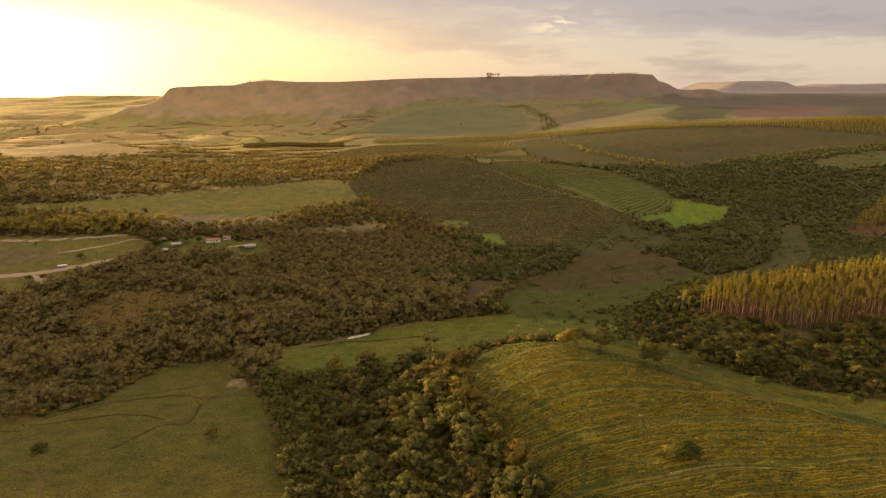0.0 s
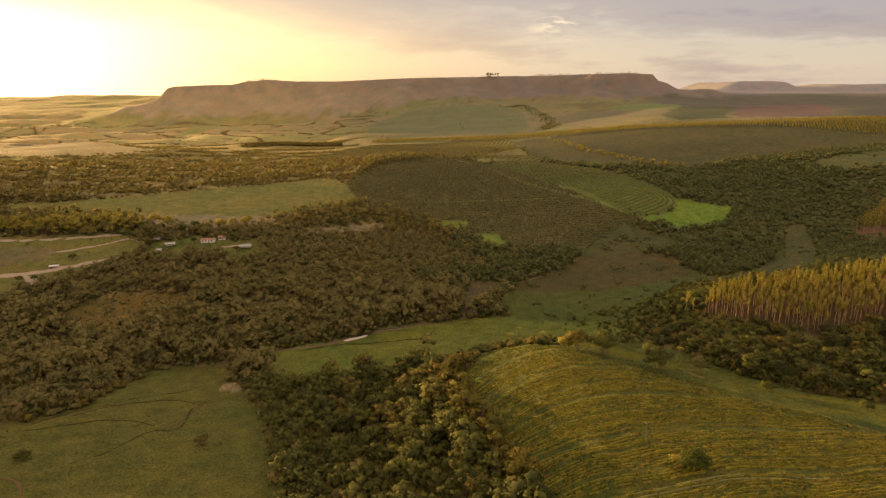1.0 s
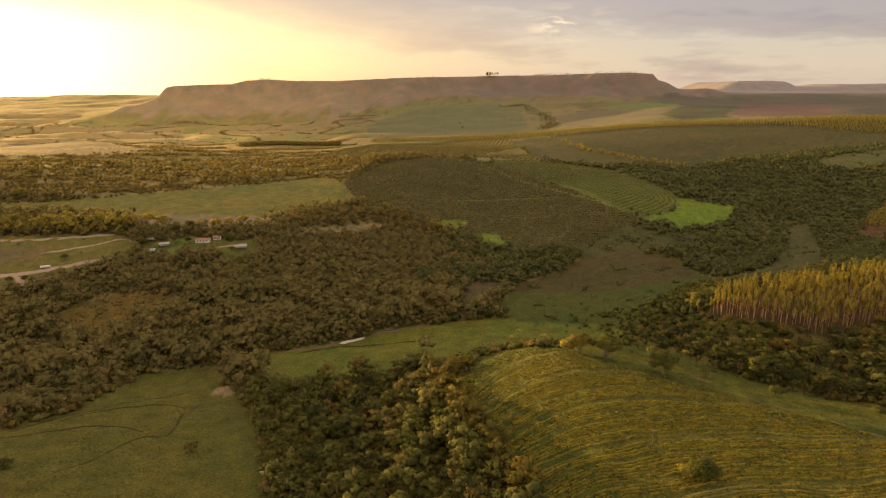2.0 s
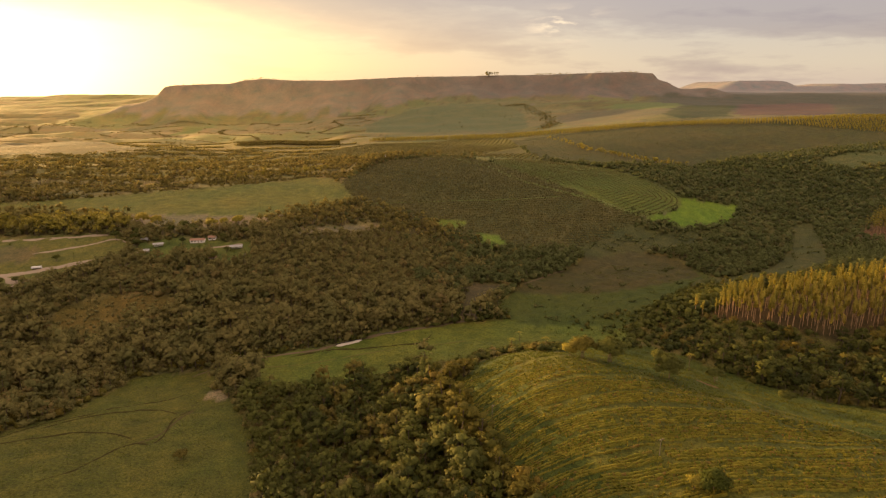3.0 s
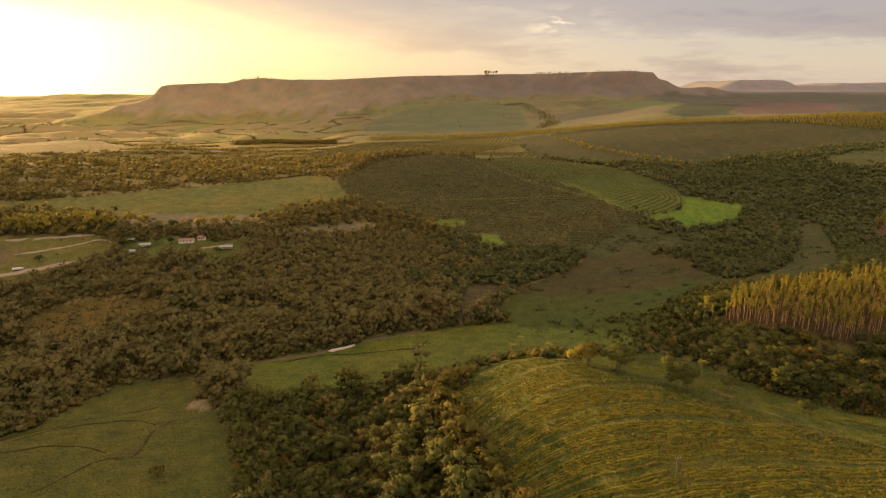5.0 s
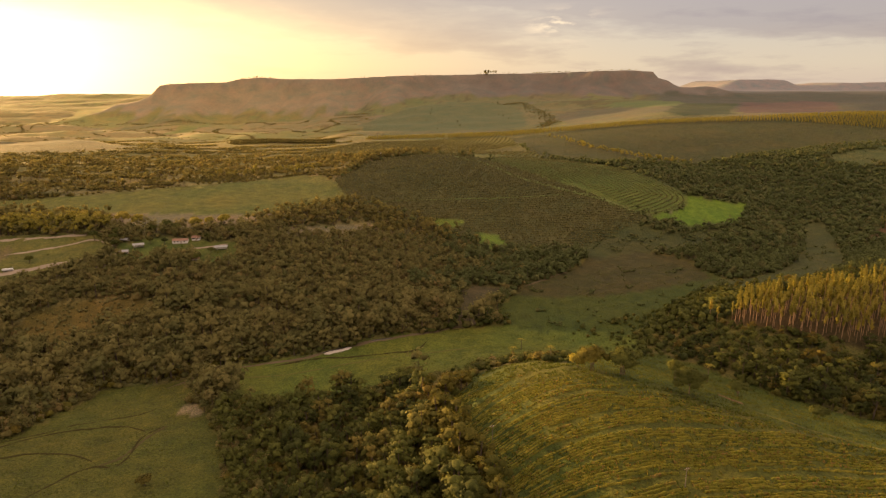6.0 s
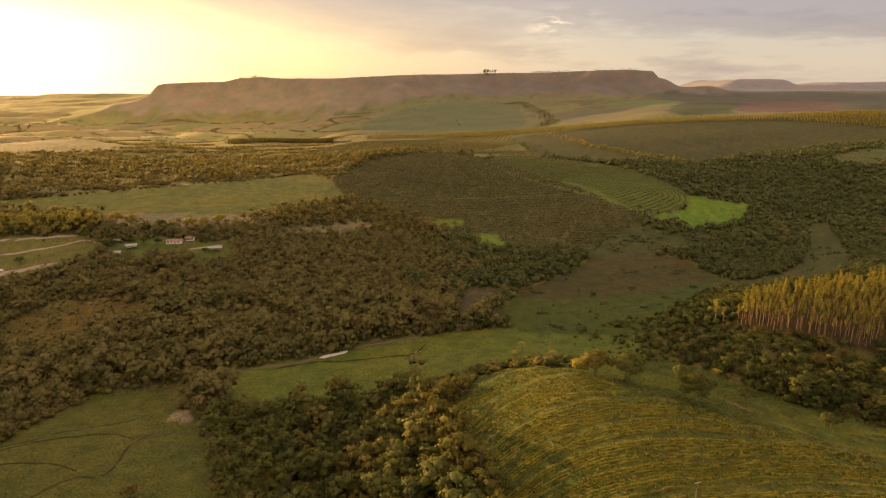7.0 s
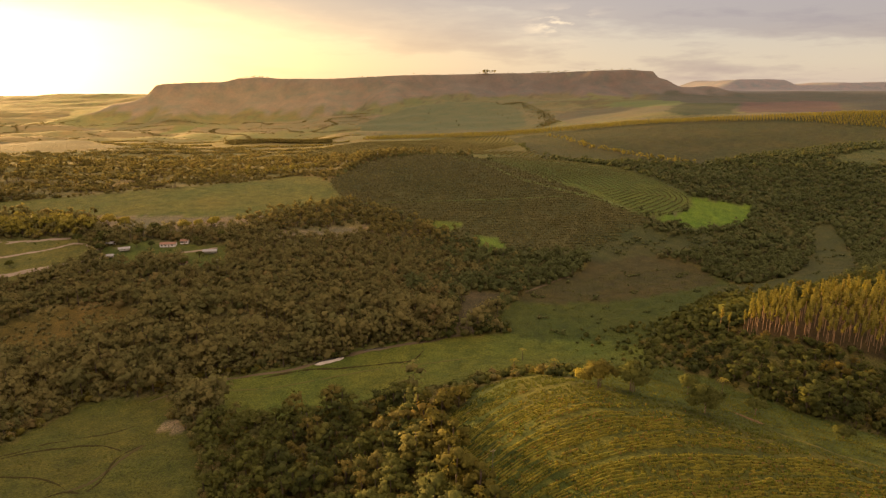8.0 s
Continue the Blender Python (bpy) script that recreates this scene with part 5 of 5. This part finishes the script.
field_tree("field_tree", 90, 199, 7.4, 9.0, 1, M_LEAF_DARK, "dense dark green rounded tree alone in the field", low=-0.3)
field_tree("field_shrub", 84.5, 200.5, 5.2, 5.6, 2, M_LEAF_GOLDEN_LIT, "thin yellow shrub beside the lone tree", leaves=22, size=0.3, low=0.1)
field_tree("edge_tree", 70, 299, 10.5, 13.0, 13, M_LEAF_YELLOW_LIT, "broad tree with a spreading crown at the field edge", 4, 0.7, low=0.38)
field_tree("edge_tree", 82, 294.5, 11.5, 12.5, 4, M_LEAF, "broad tree with several stems at the field edge", 5, 0.8, leaves=120, low=0.2)
field_tree("edge_tree", 104.5, 279, 11.5, 12.0, 15, M_LEAF, "dense rounded green tree on the hill's brow", leaves=130, low=-0.15, flat=0.85)
field_tree("edge_shrub", 65, 305, 5.5, 8, 6, M_LEAF_GOLDEN_LIT, "yellowish bushy shrub at the field edge")
field_tree("edge_shrub", 134, 297, 7.5, 8.5, 7, M_LEAF, "leafy green shrub below the field edge", leaves=40)
field_tree("edge_shrub", 112, 312, 9.0, 8.0, 8, M_LEAF, "small leafy tree behind the field edge")
field_tree("edge_shrub", 163, 285, 4.8, 6.5, 9, M_LEAF, "low leafy shrub on the grassy verge")
field_tree("edge_shrub", 196, 262, 4.0, 5.5, 10, M_LEAF, "low green shrub on the grassy verge")
field_tree("pasture_shrub", -112, 263, 4.2, 5.2, 11, M_LEAF, "small dark shrub in the open pasture", leaves=30)
field_tree("pasture_shrub", -181, 241, 3.6, 6.0, 12, M_LEAF, "low spreading shrub in the open pasture", leaves=30)
for k, (x, y, h) in enumerate([(-276, 582, 15), (-264, 584, 13), (-211, 580, 13), (-190, 590, 14), (-204, 592, 10), (-236, 578, 11), (-226, 574, 10), (-246, 572, 9), (-178, 570, 10), (-288, 556, 9), (-270, 560, 10), (-190, 522, 8), (-318, 516, 6), (-340, 478, 6), (-331, 483, 5), (-263, 541, 8), (-269, 551, 9), (-240, 553, 6), (-227, 551, 5.5), (-194, 561, 7), (-184, 538, 5)]):
    field_tree("farm_tree", x, y, h, h * 0.78, 30 + k, M_LEAF_GOLDEN_LIT if k < 5 else M_LEAF, "tall leafy tree round the farmstead", flat=1.0, leaves=26, size=0.7)


def plant_scrub():
    """Bushes along the hedge and through the rough meadows; tall trees in lines; trees on the table mountain."""
    big = [bush(np.random.default_rng(120 + i), 1.5, 2.4, 14) for i in range(5)]
    line = np.array([(-6, 300), (2, 318), (12, 334), (24, 343), (40, 347), (56, 342), (68, 334)], float)
    k = RNG.uniform(0, len(line) - 1.001, 170)
    i = k.astype(int)
    p = line[i] + (line[i + 1] - line[i]) * (k - i)[:, None] + RNG.normal(0, 2.2, (170, 2))
    thicket("hedge", big, p[:, 0], p[:, 1], RNG.uniform(0.8, 1.75, 170), [M_BARK, M_LEAF], "dense dark green hedge round the hilltop field", "hedge")
    x, y = RNG.uniform(-420, 420, 26000), RNG.uniform(330, 660, 26000)
    odds = np.zeros(len(x))
    for n, o in (("farm", 0.035), ("yard", 0.05), ("clearing", 0.05), ("bare", 0.01)):
        odds = np.where(within(n, x, y), o, odds)
    clump = ramp(waves(x, y, 34, 21), 0.1, 0.9) ** 2 * 2
    keep = RNG.uniform(0, 1, len(x)) < odds * clump
    thicket("rough_scrub", big, x[keep], y[keep], RNG.uniform(0.4, 1.0, keep.sum()), [M_BARK, M_GRASS_GREEN], "low scrub scattered over rough meadow", "scrub")
    x, y = sown(-480, -292, 570, 594, 6.2, 0.6)
    thicket("farm_windbreak", TREES_MID, x, y, RNG.uniform(0.9, 1.9, len(x)), [M_BARK, M_LEAF_GOLDEN_LIT], "tall golden windbreak of trees beside the farm field", "trees")
    x, y = sown(465, 640, 655, 780, 4.4)
    keep = (y > 640 + 0.15 * (x - 465)) & (y - 655 < 0.9 * (x - 440))
    thicket("far_gum_block", GUMS_FAR, x[keep], y[keep], RNG.uniform(0.8, 1.0, keep.sum()), [M_GUM_BARK, M_LEAF_GOLDEN_LIT], "golden block of plantation gums beyond red soil", "forest")
    x, y = RNG.uniform(210, 270, 20), RNG.normal(3022, 10, 20)
    thicket("mesa_grove", TREES_FAR, x, y, RNG.uniform(1.4, 2.1, 20), [M_BARK, M_LEAF_FAR], "grove of tall trees on the table mountain", "trees")
    x = np.concatenate([RNG.uniform(-1270, 960, 60), RNG.uniform(440, 600, 90), RNG.uniform(-960, -800, 60), RNG.uniform(700, 930, 40)])
    y = 2950 + 50 * np.sin(x / 170) + 30 * np.sin(x / 71 + 1) + 60 * np.sin(x / 520 + 2) + RNG.uniform(15, 50, len(x))
    thicket("mesa_brow_trees", TREES_FAR, x, y, RNG.uniform(0.3, 0.85, len(x)), [M_BARK, M_LEAF_FAR], "scattered small trees along the table mountain's brow", "trees")
    # trees in the gully and pastures at the table mountain's foot
    line = np.array([(256, 2512), (331, 2572), (360, 2300), (363, 2085), (320, 1850), (290, 1760)], float)
    k = RNG.uniform(0, len(line) - 1.001, 420)
    i = k.astype(int)
    p = line[i] + (line[i + 1] - line[i]) * (k - i)[:, None] + RNG.normal(0, 14, (420, 2))
    thicket("foot_gully_scrub", LOW_BUSHES, p[:, 0], p[:, 1], RNG.uniform(1.2, 2.4, 420), [M_BARK, M_LEAF_HAZY], "brown scrub along a gully at the mountain's foot", "scrub")
    x, y = RNG.uniform(-280, 700, 900), RNG.uniform(1750, 2560, 900)
    keep = (within("foot_meadow", x, y) | within("foot_stubble", x, y)) & (RNG.uniform(0, 1, 900) < 0.05)
    thicket("pasture_trees", TREES_FAR, x[keep], y[keep], RNG.uniform(0.6, 1.3, keep.sum()), [M_BARK, M_LEAF_EAST], "single trees scattered over the foot pastures", "trees")
    # a dark block of trees far off, and the tree row below the ridge
    x, y = sown(-470, -235, 1450, 1545, 4.6, 0.3)
    keep = (np.abs((x + 352) / 118) < 1 - 0.25 * ((y - 1450) / 95) ** 2)
    thicket("far_tree_block", YOUNG, x[keep], y[keep], RNG.uniform(1.5, 1.75, keep.sum()), [M_BARK, M_LEAF_FAR], "long dense block of planted trees far off", "forest")
    line = np.array([(226, 1300), (242, 1178), (259, 1112), (293, 1056), (317, 1010), (342, 977), (368, 964)], float)
    k = RNG.uniform(0, len(line) - 1.001, 150)
    i = k.astype(int)
    p = line[i] + (line[i + 1] - line[i]) * (k - i)[:, None] + RNG.normal(0, 4.0, (150, 2))
    thicket("boundary_trees", TREES_FAR, p[:, 0], p[:, 1], RNG.uniform(0.5, 1.0, 150), [M_BARK, M_LEAF_GOLDEN_LIT], "sunlit row of trees along a field boundary", "trees")
    x = RNG.uniform(-290, -150, 34)
    y = np.interp(x, [-290, -252, -227, -193, -150], [800, 819, 834, 846, 856]) + RNG.normal(0, 6, 34)
    thicket("lane_trees", TREES_MID, x, y, RNG.uniform(0.7, 1.35, 34), [M_BARK, M_LEAF_GOLDEN_LIT], "golden backlit trees along the green field's lane", "trees")
    x, y = sown(30, 400, 400, 660, 2.3)
    keep = ((within("meadow", x, y) & (waves(x, y, 38, 24) + 0.5 * waves(x, y, 13, 25) > np.where(within("heath", x, y), 0.68, 0.9))) | (within("lane", x, y) & (waves(x, y, 30, 55) + 0.5 * waves(x, y, 11, 56) > 0.8)))
    thicket("meadow_scrub", BUSHES, x[keep], y[keep], RNG.uniform(0.5, 1.4, keep.sum()), [M_BARK, M_LEAF_EAST], "low green scrub spread over the damp meadow", "scrub")
    x, y = RNG.uniform(70, 150, 700), RNG.uniform(366, 440, 700)
    keep = (within("strip", x, y) | within("verge", x, y) | within("meadow", x, y)) & (RNG.uniform(0, 1, 700) < 0.5 * ramp(x + 0.25 * (y - 366), 88, 150))
    thicket("fringe_bushes", big, x[keep], y[keep], RNG.uniform(0.4, 1.3, keep.sum()), [M_BARK, M_LEAF], "bushes thinning out from the forest into the grass", "bushes")
    x, y = sown(-325, -95, 405, 480, 2.6)
    keep = (within("marsh", x, y, 6.0) | within("hollow", x, y, 6.0)) & (RNG.uniform(0, 1, len(x)) < 0.4)
    thicket("marsh_scrub", big, x[keep], y[keep], RNG.uniform(0.35, 0.85, keep.sum()), [M_BARK, M_LEAF_COFFEE], "brownish low scrub in a marshy hollow", "scrub")


plant_scrub()


def plant_edges():
    """Bushes that close the forest's edge along the fields."""
    big = [bush(np.random.default_rng(140 + i), 1.6, 2.6, 10) for i in range(5)]
    for name, leaf, step, what in (("pasture", M_LEAF_HAZY, 1.1, "the pasture"), ("strip", M_LEAF, 1.1, "the green strip"), ("meadow", M_LEAF_EAST, 1.3, "the meadow"), ("verge", M_LEAF, 1.1, "the grassy verge"), ("crop", M_LEAF, 1.1, "the hilltop field"), ("coffee", M_LEAF_EAST, 1.8, "the coffee field"), ("bright", M_LEAF_EAST, 1.6, "the bright green field"), ("greenfield", M_LEAF_FAR, 2.0, "the wide green field"), ("farm", M_LEAF_HAZY, 1.6, "the farm's fields"), ("yard", M_LEAF_HAZY, 1.6, "the farmyard")):
        p = FIELDS[name]
        xs, ys = [], []
        for (x0, y0), (x1, y1) in zip(p, p[1:] + p[:1]):
            n = int(math.hypot(x1 - x0, y1 - y0) / step)
            k = RNG.uniform(0, 1, n)
            xs.append(x0 + (x1 - x0) * k + RNG.normal(0, 3.2, n))
            ys.append(y0 + (y1 - y0) * k + RNG.normal(0, 3.2, n))
        x, y = np.concatenate(xs), np.concatenate(ys)
        keep = clear_of_fields(x, y) & in_view(x, y, 0) & (waves(x, y, 37, 30) + RNG.normal(0, 0.3, len(x)) > -0.45)
        thicket("edge_bushes", big, x[keep], y[keep], RNG.uniform(0.5, 1.5, keep.sum()), [M_BARK, leaf], "bushes closing the forest edge along " + what, "bushes")


plant_edges()

# ---- tracks, lanes and water -------------------------------------------
ribbon("road", [(-420, 466), (-376, 482), (-345, 492), (-328, 499), (-307, 510), (-278, 524), (-258, 533)], 5.0, M_DIRT, "pale dirt road past the farmstead", "road")
ribbon("side_road", [(-330, 484), (-306, 493), (-293, 500), (-259, 516), (-252, 521)], 3.5, M_DIRT, "narrow dirt road between scrub and meadow", "road", 0.12, 0.6)
ribbon("road_loop", [(-380, 438), (-345, 452), (-327, 463), (-327, 474), (-331, 482), (-345, 490)], 6.5, M_DIRT, "pale dirt loop road at the wood's edge", "road")
ribbon("farm_lane", [(-346, 528), (-311, 543), (-295, 555), (-290, 560), (-282, 556), (-268, 547)], 2.4, M_DIRT, "narrow dirt lane to the farmstead", "road", 0.1, 0.5)
ribbon("bare_strip", [(-420, 556), (-380, 557), (-345, 560), (-312, 566), (-296, 568)], 4.5, M_DIRT, "bare brown strip of earth below the windbreak", "path", 0.06, 0.6)
ribbon("yard_lane", [(-206, 545), (-190, 549), (-176, 556)], 2.5, M_DIRT, "short dirt lane in the farmyard", "road")
ribbon("red_path", [(-190, 221), (-180, 223), (-175, 225), (-170, 223), (-165, 217), (-155, 203), (-150, 188)], 0.8, plain("red_earth", (0.070, 0.044, 0.022), (0.112, 0.070, 0.036), 0.8, 0.95, 0.05, gloss=0.05), "worn red earth path in the pasture", "path", 0.08, 0.7)
ribbon("edge_path", [(-225, 252), (-216, 265), (-209, 272), (-202, 278), (-196, 290), (-190, 298)], 1.5, M_WORN, "pale dirt path along the wood's edge", "path", 0.08, 0.9)
for way, wide in (([(-206, 275), (-195, 299), (-185, 308), (-175, 320), (-159, 328), (-149, 332), (-142, 342)], 0.9), ([(-195, 290), (-188, 298), (-180, 311), (-166, 316), (-148, 320), (-136, 313)], 1.1), ([(-205, 270), (-191, 277), (-184, 281), (-173, 288), (-158, 288), (-145, 283), (-140, 279)], 1.1), ([(-159, 238), (-151, 247), (-147, 265), (-141, 276), (-137, 279), (-131, 274), (-130, 286), (-135, 306), (-130, 320)], 0.9), ([(-215, 262), (-204, 262), (-196, 266)], 0.8)):
    ribbon("cattle_track", way, wide, M_RUT, "dark trodden cattle track in the pasture", "path", 0.06, 0.95)
ribbon("worn_grass", [(-139, 277), (-133, 283), (-132, 295), (-132, 308), (-129, 320)], 1.5, plain("trodden_earth", (0.050, 0.044, 0.017), (0.074, 0.062, 0.026), 0.7, 0.95, 0.1, gloss=0.05), "trodden brown grass between the cattle tracks", "path", 0.05, 0.95)
ribbon("field_lane", [(-560, 652), (-489, 664), (-438, 684), (-354, 710), (-270, 756), (-200, 800)], 4.0, M_LANE, "pale lane along the green field's top edge", "path", 0.2, 0.4)
for off in (0.0, 1.9):
    ribbon("wheel_track", [(45, 192 + off), (57, 191 + off), (69, 190.5 + off), (80, 190.5 + off), (91, 191.5 + off), (97, 192.5 + off), (105, 192 + off), (114, 190.5 + off), (128, 186.5 + off), (139, 182.5 + off), (149, 178 + off), (190, 166 + off), (230, 156 + off)], 0.65, M_WHEEL, "pale wheel track across the golden field", "path", 0.1, 0.5)
ribbon("wheel_track", [(80, 178), (85, 184), (91, 188), (98, 190.5)], 0.6, M_WHEEL, "faint wheel track turning off across the field", "path", 0.1, 0.6)
ribbon("verge_path", [(124, 281), (128, 276), (131, 269), (135, 263), (146, 253), (155, 245), (160, 235), (167, 223), (185, 206), (215, 190)], 1.2, M_WORN, "pale grassy path along the field's edge", "path", 0.1, 0.95)
ribbon("earth_scar", [(122, 293), (126, 289), (129, 282)], 3.2, plain("scar_earth", (0.085, 0.056, 0.026), (0.135, 0.088, 0.042), 0.8, 0.95, 0.05, gloss=0.05), "bare brown earth scar on the bank", "path", 0.1, 0.5)
ribbon("stream_bank", [(-150, 368), (-132, 385), (-110, 392), (-84, 396), (-73, 402), (-58, 409), (-35, 417), (-2, 428), (28, 440), (46, 470)], 2.6, M_BANK, "brown eroded stream bank below the forest", "bank", 0.1, 0.6)
for way in ([(-70, 403), (-64, 406), (-56, 410), (-49, 412)], [(-41, 415), (-34, 417.5), (-27, 420)]):
    ribbon("stream", way, 0.9, M_WATER, "still stream reflecting the pale sky", "water", 0.32, 0.9)
# an added pale strip that imitates the water's glint
ribbon("sandbar", [(-68, 402), (-60, 405), (-52, 409)], 2.2, M_GLINT, "pale strip standing in for the stream's glint", "sand", 0.3, 0.95)
ribbon("strip_ditch", [(-5, 414), (-7, 408), (-9, 401), (-26, 400), (-50, 396), (-74, 397), (-96, 389)], 1.8, M_RUT, "dark drainage ditch through the green strip", "ditch", 0.06, 0.8)
ribbon("strip_track", [(-118, 376), (-85, 377), (-55, 384), (-33, 392), (2, 396), (30, 404)], 1.2, M_WORN, "pale track through the green strip", "path", 0.08, 0.4)
ribbon("ditch_bank", [(70, 512), (84, 524), (98, 537), (113, 549)], 1.5, M_BANK, "brown bank of a ditch through the meadow", "bank", 0.1, 0.5)
ribbon("coffee_track", [(-100, 690), (-61, 695), (4, 705), (58, 716), (150, 743)], 1.8, M_GREENWAY, "grassy track between the coffee rows", "path", 0.2, 0.3)
ribbon("coffee_lane", [(-34, 883), (-3, 927), (17, 893), (61, 849), (99, 788), (150, 753), (186, 734), (211, 705), (226, 693)], 5.5, M_GREENWAY, "bright green grass lane beside the coffee rows", "path", 0.2, 0.4)
